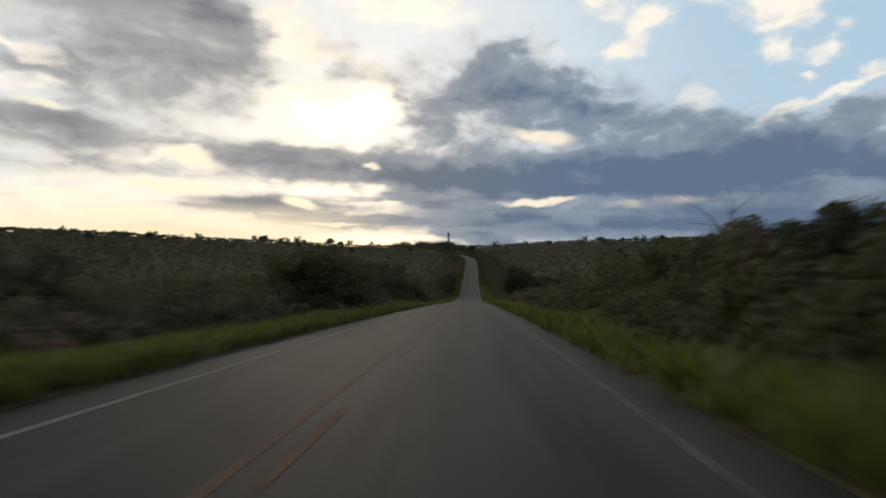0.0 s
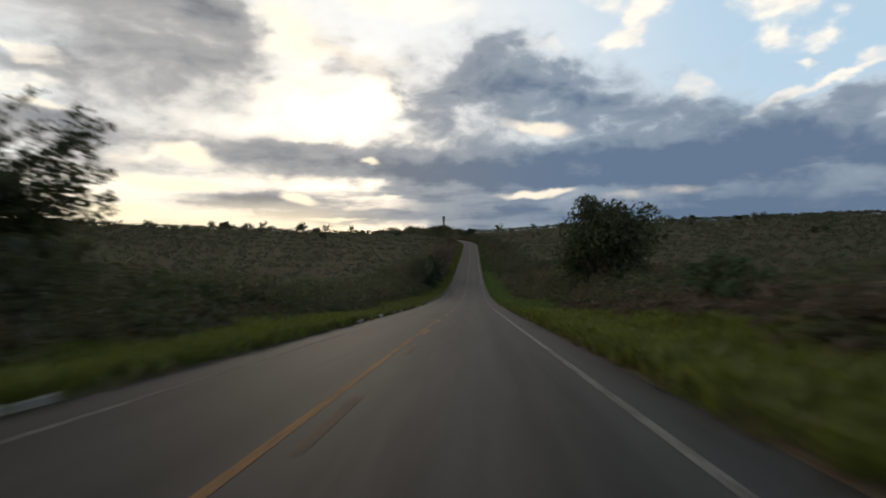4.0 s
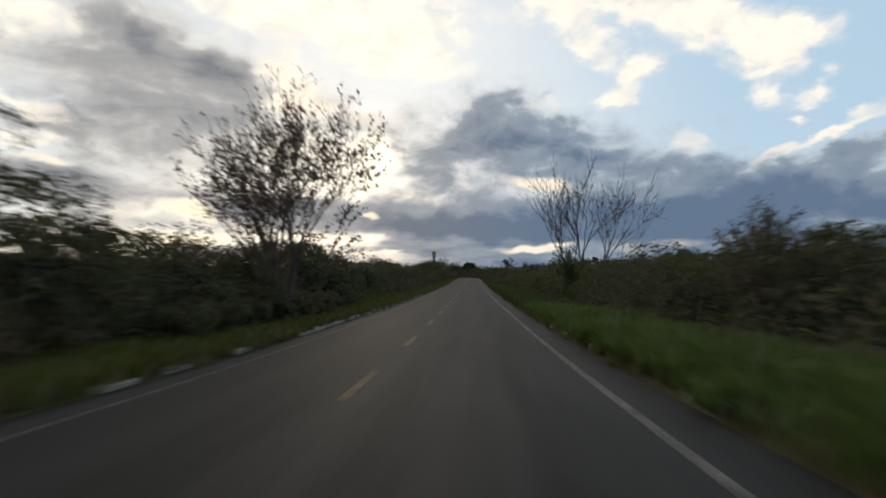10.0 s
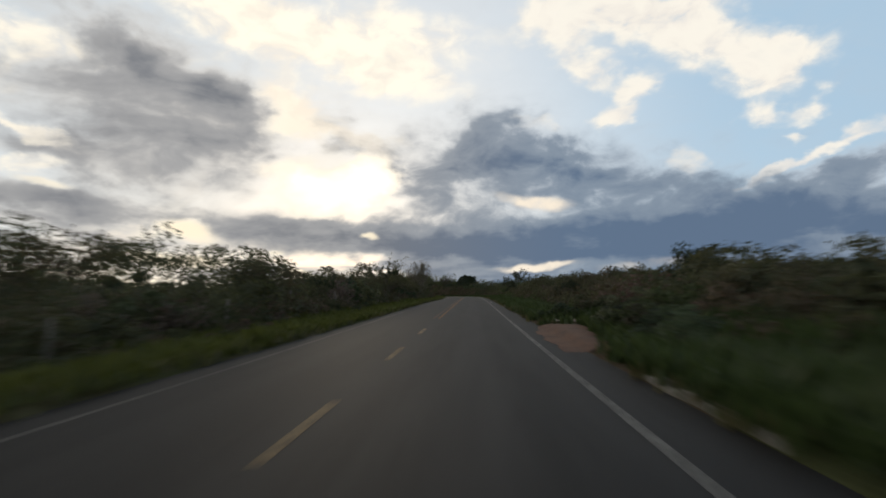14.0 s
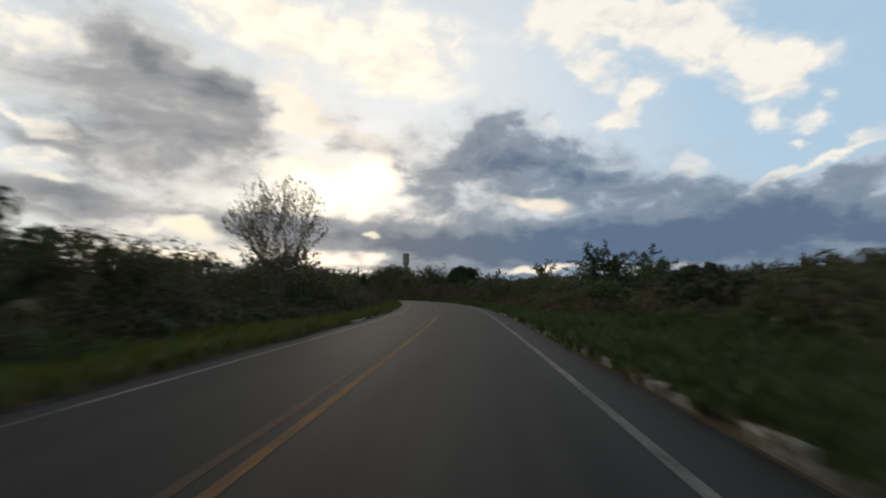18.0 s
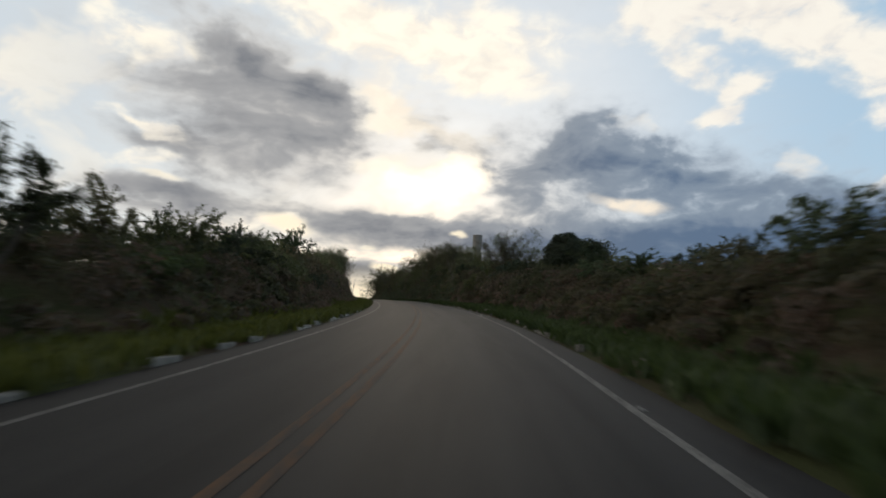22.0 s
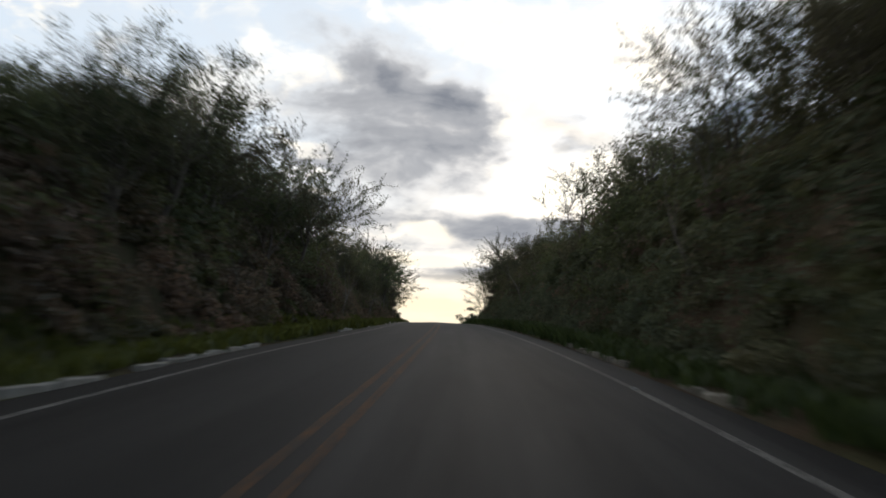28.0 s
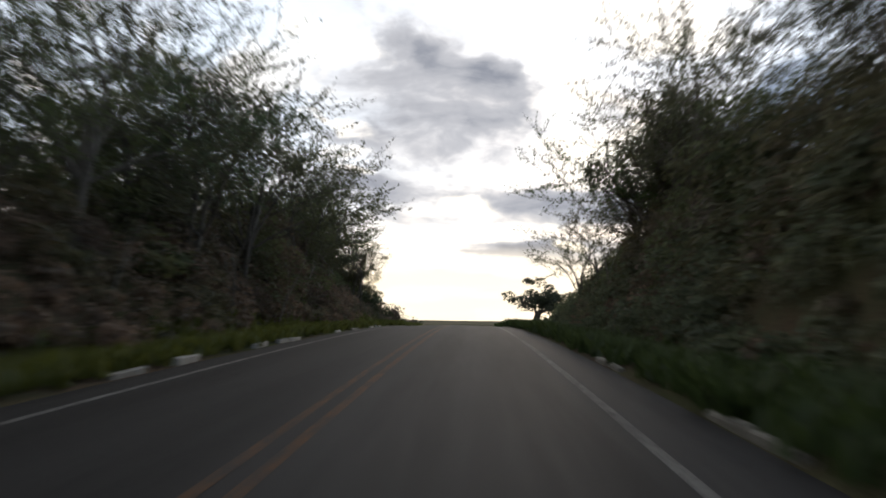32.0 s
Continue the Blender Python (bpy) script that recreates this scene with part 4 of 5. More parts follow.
crest_tree = Kind("crest_tree", "lone spreading tree with clumped foliage beyond the crest", "tree", "roadside trees",
                  shapes_of(13, 1, 6.2, 4200, 0.24, LEAF["dark"], stems=2, lean=0.35, trunk_r=0.14, levels=3, kids=(4, 4, 3), spread=0.85, trunk_part=0.3, flat=0.75, lobes=44, lobe_size=0.85, skirt=0.35))


def solid_tree(seed, height, radius, profile, mat, leaves=11000, size=0.17, big=1.25):
    """A closed evergreen: profile gives the share of the radius at a share of the height; leaves hide the stem to the ground."""
    r = random.Random(seed)
    v, f = [], []
    tube(v, f, [Vector((0, 0, -0.2)), Vector((0.05, 0, height * 0.4)), Vector((0, 0.06, height * 0.9))], [0.17, 0.12, 0.03], 7)
    cs = []
    for _ in range(110):
        q = r.random() ** 0.8
        rad = radius * profile(q)
        a = r.uniform(0, 2 * math.pi)
        lobe = big * r.uniform(0.32, 0.62) * (0.5 + 0.5 * min(1, rad / radius * 1.5))
        d = max(0, rad - lobe * r.uniform(0.3, 1.1)) * r.uniform(0.75, 1.0)
        cs.append((Vector((d * math.cos(a), d * math.sin(a), 0.25 + q * (height - 0.35 - lobe * 0.6))), lobe))
    return mesh_of("trunk", v, f, BARK, True), lobe_crown(r, cs, leaves // len(cs), size, mat)


cone_tree = Kind("cone_tree", "dark bushy tree with a pointed top, leafy to the ground", "tree", "roadside trees",
                 [solid_tree(31, 6.3, 2.5, lambda q: 1.0 - 0.25 * q if q < 0.58 else (0.80 * math.sqrt(max(0.0, 1 - ((q - 0.5) / 0.37) ** 2)) if q < 0.80 else 0.42 - 1.7 * (q - 0.80)), LEAF["dark"], 14000)])
dome_tree = Kind("dome_tree", "big dense rounded dark tree beside the road", "tree", "roadside trees",
                 [solid_tree(32, 6.4, 2.3, lambda q: max(0.2, math.sqrt(max(0.0, 1 - ((q - 0.42) / 0.62) ** 2))), LEAF["dark"], 15000, 0.18, 1.65)])

# height of the growth above the road, left and right of it
GROWTH_L = [(-60, 1.7), (30, 2.0), (50, 2.7), (75, 3.5), (102, 3.9), (115, 2.6), (150, 2.3), (185, 3.0), (205, 4.4), (225, 5.0), (262, 5.0), (285, 4.9), (330, 4.3), (360, 3.9), (410, 3.9), (450, 3.7), (480, 3.5), (510, 3.3), (540, 3.2), (564, 4.1), (585, 6.2), (600, 7.5), (614, 8.5), (630, 8.8), (640, 8.5), (664, 8.4), (676, 9.0), (700, 8.8), (712, 4.0), (725, 1.5), (800, 1.2)]
GROWTH_R = [(-60, 3.3), (30, 3.5), (50, 2.9), (70, 2.5), (110, 2.5), (135, 3.0), (150, 4.2), (185, 4.2), (198, 2.4), (215, 1.0), (235, 2.0), (248, 3.3), (290, 2.8), (330, 2.6), (380, 2.6), (430, 2.6), (460, 2.7), (490, 3.1), (510, 3.0), (530, 3.4), (555, 4.7), (575, 6.8), (600, 10.2), (625, 10.8), (680, 9.6), (691, 4.5), (704, 1.4), (800, 1.2)]
_gl, _gr = np.array(GROWTH_L, float), np.array(GROWTH_R, float)
nrg = np.random.default_rng(5)


_cells = nrg.random((256, 256))


def swell(x, y):
    """Smooth random swells, one metre to a cell, between 0 and 1."""
    i, j = np.floor(x).astype(int), np.floor(y).astype(int)
    f, g = x - i, y - j
    f, g = f * f * (3 - 2 * f), g * g * (3 - 2 * g)
    a, b = _cells[i % 256, j % 256], _cells[(i + 1) % 256, j % 256]
    c, d = _cells[i % 256, (j + 1) % 256], _cells[(i + 1) % 256, (j + 1) % 256]
    return (a * (1 - f) + b * f) * (1 - g) + (c * (1 - f) + d * f) * g


def lumps(s, u):
    """Uneven tops between -1 and 1: shrub-sized and thicket-sized swells."""
    return 2 * (0.45 * swell(s / 1.7 + 7, u / 1.7 + 3) + 0.55 * swell(s / 5.5 + 40, u / 4.5 + 90)) - 1


def quick_mesh(name, co, tris, mat):
    me = bpy.data.meshes.new(name)
    me.vertices.add(len(co))
    me.vertices.foreach_set("co", np.ascontiguousarray(co, dtype=np.float32).ravel())
    me.loops.add(tris.size)
    me.loops.foreach_set("vertex_index", np.ascontiguousarray(tris, dtype=np.int32).ravel())
    me.polygons.add(len(tris))
    me.polygons.foreach_set("loop_start", np.arange(0, tris.size, 3, dtype=np.int32))
    me.materials.append(mat)
    me.update(calc_edges=True)
    me.validate()
    return me


def unit(a):
    return a / np.maximum(np.linalg.norm(a, axis=1, keepdims=True), 1e-6)


def leaf_cloud(name, p, size, mat, up=0.25, width=0.4):
    """Folded leaf sprays, two triangles each, at the places p."""
    n = len(p)
    size = np.broadcast_to(size, n)[:, None] * nrg.uniform(0.55, 1.35, (n, 1))
    d = nrg.normal(size=(n, 3))
    d[:, 2] += up
    d = unit(d)
    side = unit(np.cross(d, nrg.normal(size=(n, 3)))) * size * width
    lift = unit(np.cross(side, d)) * size * 0.14
    co = np.stack([p, p + d * size * 0.55 + side + lift, p + d * size, p + d * size * 0.5 - side + lift], 1).reshape(-1, 3)
    b = np.arange(n)[:, None] * 4
    tris = np.concatenate([b + [0, 1, 2], b + [0, 2, 3]], 1).reshape(-1, 3)
    return quick_mesh(name, co, tris, mat)


def lobe_cloud(name, centres, radii, per, size, mat, squash=0.85, jitter=0.55, low=-0.35):
    """Leaf sprays lying on the outside of many rounded lobes, so that each lobe shades as one mass."""
    n = len(centres) * per
    c, r = np.repeat(centres, per, 0), np.repeat(radii, per)[:, None]
    d = nrg.normal(size=(n, 3))
    d = unit(d)
    d[:, 2] = np.where(d[:, 2] < low, -d[:, 2], d[:, 2])
    p = c + d * [1, 1, squash] * r * nrg.uniform(0.72, 1.08, (n, 1))
    nn = unit(d + nrg.normal(size=(n, 3)) * jitter)
    sz = np.repeat(np.broadcast_to(size, len(centres)), per)[:, None] * nrg.uniform(0.55, 1.3, (n, 1))
    a = unit(np.cross(nn, nrg.normal(size=(n, 3)))) * sz * 0.62
    w = np.cross(nn, a) * 0.55
    co = np.stack([p - a, p + w * nrg.uniform(0.7, 1.2, (n, 1)), p + a * 0.7 - w], 1).reshape(-1, 3)
    return quick_mesh(name, co, np.arange(n * 3).reshape(-1, 3), mat)


def blades(name, p, height, mat, lean=0.5, width=0.05, per=5):
    """Grass tufts: narrow bent blades fanning out of each place."""
    q = np.repeat(p, per, 0) + np.concatenate([nrg.normal(0, 0.06, (len(p) * per, 2)), np.zeros((len(p) * per, 1))], 1)
    n = len(q)
    h = np.repeat(np.broadcast_to(height, len(p)), per)[:, None] * nrg.uniform(0.5, 1.25, (n, 1))
    a = nrg.uniform(0, 2 * np.pi, n)
    out_ = np.stack([np.cos(a), np.sin(a), np.zeros(n)], 1)
    side = np.stack([-np.sin(a), np.cos(a), np.zeros(n)], 1) * width
    bow = nrg.uniform(0.1, lean, (n, 1))
    tip = q + out_ * h * bow + np.array([0, 0, 1.0]) * h
    mid = q + out_ * h * bow * 0.3 + np.array([0, 0, 0.55]) * h
    co = np.stack([q - side, q + side, mid + side * 0.8, tip], 1).reshape(-1, 3)
    b = np.arange(n)[:, None] * 4
    tris = np.concatenate([b + [0, 1, 2], b + [0, 2, 3]], 1).reshape(-1, 3)
    return quick_mesh(name, co, tris, mat)


def gap_right(s, u):
    """The dirt turn-off on the right and the track that leaves it stay clear."""
    return (u > 0) & (((u < 2.9 + 0.09 * np.maximum(0, s - 334)) & (s > 334.8) & (s < 344)) | ((u < 16) & (abs(s - 345.6 - 0.10 * u) < 1.0)))


def growth(side, n, s0, s1, out0, out1, toe, share, low=0.0):
    """Random places inside the band of growth: side -1 or 1, distances counted from the road's edge; share of its height, from low up."""
    s = nrg.uniform(s0, s1, n)
    o = out0 + (out1 - out0) * nrg.random(n) ** 1.3
    u = np.where(side < 0, LEFT_EDGE - o, RIGHT_EDGE + o)
    tab = _gl if side < 0 else _gr
    top = np.interp(s, tab[:, 0], tab[:, 1]) * (0.84 + 0.42 * lumps(s, u))
    toe_s = toe + 0.7 * np.sin(0.23 * s + side) + 0.5 * np.sin(0.71 * s)
    rise = ease(o, toe_s - 0.6, toe_s + 2.4)
    g = lie(u, s)
    road_z = np.interp(s, _s, _z)
    crown_z = road_z + top * rise * share
    room = crown_z - g
    keep = (room > 0.15) & ~gap_right(s, u)
    z = low + (1 - low) * nrg.random(n) ** 0.55
    p = spot(u, s)
    p[:, 2] = g + z * room
    return p[keep]


def stuff(name, me, label, category):
    return tagged(new(name, me), label, category, kind="stuff")


def lobes_of(side, n, s0, s1, depth, toe, share, r0, r1):
    """Centres and radii of the thicket's rounded masses: its front face and its tops."""
    s = nrg.uniform(s0, s1, n)
    o = toe - 0.2 + depth * nrg.random(n) ** 1.6
    u = np.where(side < 0, LEFT_EDGE - o, RIGHT_EDGE + o)
    tab = _gl if side < 0 else _gr
    top = np.interp(s, tab[:, 0], tab[:, 1]) * (0.86 + 0.40 * lumps(s, u)) * share
    toe_s = toe + 0.7 * np.sin(0.23 * s + side) + 0.5 * np.sin(0.71 * s)
    rise = ease(o, toe_s - 0.6, toe_s + 2.2)
    g = lie(u, s)
    room = np.interp(s, _s, _z) + top * rise - g
    r = nrg.uniform(r0, r1, n) * np.clip(room / 1.6, 0.45, 1.15)
    front = o < toe_s + 2.6
    level = np.where(front, nrg.random(n) ** 0.7, 1 - 0.25 * nrg.random(n))
    p = spot(u, s)
    p[:, 2] = g + np.maximum(0.25 * r, level * room - 0.85 * r)
    keep = (room > 0.3) & ~gap_right(s, u)
    return p[keep], r[keep]


TOE = {-1: 3.4, 1: 3.6}
for side in (-1, 1):
    toe = TOE[side]
    for s0, s1, n, share, size in ((-10, 190, 1600, 1.0, 0.20), (190, 440, 2100, 1.0, 0.20), (440, 560, 1500, 1.0, 0.20), (560, 716, 2600, 0.88, 0.17)):
        c, r = lobes_of(side, n, s0, s1, 10, toe, share, 0.5, 1.05)
        stuff("thicket", lobe_cloud("thicket", c, r, 84, size, LEAF["thicket" if s0 < 560 else "cutting"]), "tangled green and olive roadside thicket", "thicket")
    p = np.concatenate([growth(side, 16000, -10, 200, toe - 0.6, toe + 3, toe, 0.6), growth(side, 9000, 200, 440, toe - 0.6, toe + 3, toe, 0.5), growth(side, 20000, 440, 712, toe - 0.6, toe + 2.6, toe, 0.55)])
    stuff("undergrowth", leaf_cloud("undergrowth", p, 0.24, LEAF["undergrowth"], 0.8, 0.16), "dry brown undergrowth and twigs below the thicket", "undergrowth")

for side, s0, s1, n in ((1, 36, 132, 420), (-1, -8, 66, 300), (1, 430, 545, 260), (-1, 550, 706, 900), (1, 555, 700, 120), (1, 285, 335, 50)):
    c, r = lobes_of(side, n, s0, s1, 3.2, TOE[side] - 0.5, 0.62, 0.4, 0.8)
    stuff("dry_thicket", lobe_cloud("dry_thicket", c, r, 84, 0.17, LEAF["dry_thicket"], 0.85, 0.9), "reddish brown dry shrubs in front of the thicket", "thicket")

def bank_cover(side, n, s0, s1, o0, o1, r0, r1):
    """Shrubs rooted all over the face of a bank."""
    s = nrg.uniform(s0, s1, n)
    o = nrg.uniform(o0, o1, n) + 0.5 * np.sin(0.31 * s + side)
    u = np.where(side < 0, LEFT_EDGE - o, RIGHT_EDGE + o)
    r = nrg.uniform(r0, r1, n) * (0.75 + 0.25 * lumps(s, u)) * (0.55 + 0.45 * ease(o, o0, o0 + 1.5))
    p = spot(u, s)
    p[:, 2] += r * nrg.uniform(0.1, 1.3, n)
    keep = ~gap_right(s, u)
    return p[keep], r[keep]


c, r = bank_cover(1, 900, -10, 50, 1.5, 7.0, 0.5, 1.0)
stuff("thicket", lobe_cloud("thicket", c, r, 90, 0.18, LEAF["thicket"]), "tangled green thicket on the steep roadside bank", "thicket")
# the brown and olive foot of the hedges
for side, s0, s1, n, o0, name, tone in ((-1, -10, 70, 230, 2.5, "dry_thicket", "bank"), (-1, 70, 200, 300, 2.9, "thicket", "thicket"), (1, 50, 130, 200, 2.9, "dry_thicket", "dry_thicket"), (1, 130, 192, 160, 2.9, "thicket", "thicket"),
                                        (-1, 200, 440, 620, 2.5, "thicket", "thicket"), (1, 262, 440, 420, 2.7, "thicket", "thicket"), (-1, 290, 440, 260, 2.4, "dry_thicket", "dry_thicket"), (1, 290, 440, 240, 2.6, "dry_thicket", "dry_thicket"),
                                        (-1, 440, 530, 330, 2.1, "thicket", "thicket"), (-1, 440, 530, 260, 2.0, "dry_thicket", "dry_thicket"), (1, 440, 540, 330, 2.2, "thicket", "thicket"), (1, 440, 540, 280, 2.1, "dry_thicket", "dry_thicket")):
    c, r = bank_cover(side, n, s0, s1, o0, o0 + 3.6, 0.4, 0.85)
    stuff(name, lobe_cloud(name, c, r, 80, 0.16, LEAF[tone], 0.9, 0.8), "low brown and olive shrubs at the foot of the hedge", "thicket")
c, r = bank_cover(1, 520, 536, 578, 3.2, 9.0, 0.5, 1.0)
stuff("thicket", lobe_cloud("thicket", c, r, 90, 0.18, LEAF["thicket"]), "tangled green thicket on the steep roadside bank", "thicket")
for side in (-1, 1):
    for s0, s1, n in ((520, 600, 900) if side < 0 else (572, 600, 330), (600, 708, 1700)):
        s1 = min(s1, 694) if side > 0 else s1
        c, r = bank_cover(side, n if side < 0 else n // 5, s0, s1, 2.3, 7.2, 0.45, 0.95)
        stuff("dry_thicket", lobe_cloud("dry_thicket", c, r, 110, 0.15, LEAF["bank"], 0.95, 0.9), "brown and grey dry growth clinging to the cutting's bank", "thicket")
        if side > 0:
            c, r = bank_cover(side, n, s0, s1, 2.0, 7.2, 0.5, 1.0)
            stuff("thicket", lobe_cloud("thicket", c, r, 110, 0.15, LEAF["green_bank"], 0.95, 0.7), "soft dark green growth covering the cutting's bank", "thicket")
        c, r = bank_cover(side, n // 2, s0, s1, 3.6, 8.5, 0.6, 1.2)
        stuff("thicket", lobe_cloud("thicket", c + [0, 0, 0.6], r, 84, 0.19, LEAF["cutting"]), "tangled green and olive roadside thicket", "thicket")

# scrub on the plain beyond the crest
n = 5200
s = 722 + 1100 * nrg.random(n) ** 1.5
o = 2.5 + 190 * nrg.random(n) ** 1.4
u = np.where(nrg.random(n) < 0.5, LEFT_EDGE - o, RIGHT_EDGE + o)
u = np.where(s > 790, u * nrg.random(n), u)
r = nrg.uniform(0.5, 1.2, n) * (1 + (s - 722) / 900)
stuff("plain_scrub", lobe_cloud("plain_scrub", spot(u, s) + [0, 0, 0.2], r, 24, 0.5, LEAF["hillside"], 0.75, 0.5), "low dark scrub on the plain beyond the crest", "scrub")

# wooded slopes away from the road
n = 20000
s = 20 + 700 * nrg.random(n)
o = 11 + 430 * nrg.random(n) ** 1.9
u = np.where(nrg.random(n) < 0.5, LEFT_EDGE - o, RIGHT_EDGE + o)
p = spot(u, s)
keep = ~((u > 0) & (o < 44) & (s > 188) & (s < 264))
s, o, u, p, n = s[keep], o[keep], u[keep], p[keep], int(keep.sum())
r = (0.9 + 0.0042 * o) * nrg.uniform(0.7, 1.3, n)
p[:, 2] += r * 0.25 + (0.8 + 1.2 * ease(s, 330, 620)) * swell(s / 9, u / 9)
stuff("hillside_scrub", lobe_cloud("hillside_scrub", p, r, 32, 0.34 + 0.0026 * o, LEAF["hillside"], 0.7, 0.25), "low dry green scrub over the wide hillsides", "scrub")


def verge(n, side, s0, s1, a, b):
    s = nrg.uniform(s0, s1, n)
    o = a + (b - a) * nrg.random(n) ** 1.15
    u = np.where(side < 0, LEFT_EDGE - o, RIGHT_EDGE + o)
    keep = ~gap_right(s, u) & ((o < b - 1.5 * ease(s, 430, 450)) | (b > 10))
    return spot(u, s)[keep], s[keep], o[keep]


p, s, o = verge(13000, -1, -10, 130, 0.10, 4.4)
stuff("grass_verge", blades("grass_verge", p, 0.16 + 0.11 * (1 + lumps(s * 0.6, o)) + 0.04 * o, LEAF["fresh"], 0.9, 0.045, 4), "bright yellow-green grass verge beside the kerb", "grass")
p, s, o = verge(36000, -1, 128, 720, 0.10, 4.4)
stuff("grass_verge", blades("grass_verge", p, 0.16 + 0.11 * (1 + lumps(s * 0.6, o)) + 0.04 * o, LEAF["grass"], 0.9, 0.045, 4), "bright yellow-green grass verge beside the kerb", "grass")
p, s, o = verge(15000, 1, -10, 136, 0.10, 4.2)
stuff("grass_verge", blades("grass_verge", p, 0.13 + 0.10 * (1 + lumps(s * 0.6, o)) + 0.04 * o, LEAF["fresh"], 0.9, 0.045, 4), "bright yellow-green grass verge beside the kerb", "grass")
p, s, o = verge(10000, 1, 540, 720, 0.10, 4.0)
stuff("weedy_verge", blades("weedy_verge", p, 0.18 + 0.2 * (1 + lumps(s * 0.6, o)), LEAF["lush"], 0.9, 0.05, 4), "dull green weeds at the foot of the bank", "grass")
for s0, s1, n, tone in ((134, 262, 6500, "meadow"), (262, 545, 20500, "lush")):
    p, s, o = verge(n, 1, s0, s1, 0.10, 4.2)
    stuff("grass_verge", blades("grass_verge", p, 0.14 + 0.13 * (1 + lumps(s * 0.6, o)) + 0.05 * o, LEAF[tone], 0.9, 0.05, 4), "tall lush green grass verge", "grass")
# taller tussocks leaning over the kerb
for s0, s1, n, tone in ((2, 130, 3600, "fresh"), (130, 200, 2600, "meadow"), (200, 262, 3200, "meadow"), (262, 332, 3300, "lush"), (345, 440, 3200, "lush")):
    p, s, o = verge(n, 1, s0, s1, 0.15 if s1 < 340 else 0.8, 3.4)
    keep = lumps(s * 1.3 + 11, o * 1.3) > -0.15
    stuff("tussocks", blades("tussocks", p[keep], 0.42 + 0.22 * lumps(s * 0.8, o)[keep], LEAF[tone], 0.8, 0.04, 6), "tall green tussocks of grass leaning over the kerb", "grass")
for s0, s1, n, tone in ((2, 150, 1700, "fresh"), (150, 470, 3000, "grass"), (470, 700, 2600, "grass")):
    p, s, o = verge(n, -1, s0, s1, 0.2, 3.0)
    keep = lumps(s * 1.3 + 31, o * 1.3) > 0.0
    stuff("tussocks", blades("tussocks", p[keep], 0.32 + 0.16 * lumps(s * 0.8, o)[keep], LEAF[tone], 0.8, 0.04, 6), "tall yellow-green tussocks of grass behind the kerb", "grass")
p, s, o = verge(14000, 1, 180, 262, 1.0, 15)
stuff("meadow_grass", blades("meadow_grass", p, 0.45 + 0.2 * lumps(s * 0.4, o), LEAF["meadow"], 0.9, 0.06, 4), "knee-high green meadow grass in the dip", "grass")
for side in (-1, 1):
    p, s, o = verge(2600, side, -10, 720, 0.0, 0.5)
    stuff("kerb_weeds", blades("kerb_weeds", p, 0.22, LEAF["olive"], 0.9, 0.03, 5), "weeds growing over the kerb stones", "grass")

rng = random.Random(21)


def scatter(kind, n, u0, u1, s0, s1, lo, hi, sink=0.08):
    """n plants of a kind strewn over a strip of the roadside."""
    rng = random.Random(int(7 * s0 + 13 * s1 + 31 * abs(u0) + 17 * (u0 > 0)) + len(kind.name))
    for _ in range(n):
        u, s_ = rng.uniform(u0, u1), rng.uniform(s0, s1)
        k = rng.uniform(lo, hi)
        if 0 < u < 5.5 and 330 < s_ < 349:
            continue
        kind.put(rng.randrange(9), at_road(u, s_, -sink, rng.uniform(0, 360), k) @ Matrix.Diagonal((rng.uniform(0.85, 1.25), rng.uniform(0.85, 1.25), rng.uniform(0.85, 1.15), 1)))


# first stretch, down to the dip
scatter(dry_bush, 50, -13, -8.4, 0, 90, 0.5, 1.0)
scatter(bush, 14, -16, -9.5, 0, 90, 0.6, 1.1)
scatter(bush, 34, 6.8, 13, 10, 48, 0.6, 1.1)
scatter(dry_bush, 34, 6.8, 13, 40, 120, 0.6, 1.1)
scatter(bush, 22, -14, -8.8, 90, 200, 0.7, 1.2)
scatter(thorn_tree, 7, -16, -10.5, 60, 110, 0.5, 0.75)
scatter(bush, 26, 7.5, 15, 110, 195, 0.8, 1.4)
scatter(thorn_tree, 8, 10, 16, 120, 185, 0.6, 0.85)
# through the dip and up the other side
scatter(bush, 26, -14, -9.4, 203, 250, 1.5, 1.9)
scatter(bush, 24, -15, -9, 250, 300, 1.2, 1.8)
scatter(bush, 50, 12, 26, 200, 290, 0.6, 1.2)
scatter(dry_bush, 8, 6.4, 9, 215, 232, 0.6, 0.9)
scatter(bush, 26, -14, -8.8, 290, 440, 0.9, 1.5)
scatter(dry_bush, 24, -13, -8.4, 290, 440, 0.8, 1.3)
scatter(bush, 30, 7.5, 14, 290, 440, 0.5, 0.95)
scatter(dry_bush, 24, 6.8, 13, 290, 440, 0.6, 1.1)
scatter(thorn_tree, 20, -17, -10, 285, 470, 0.5, 0.75)
scatter(thorn_tree, 16, 10.5, 18, 300, 470, 0.38, 0.55)
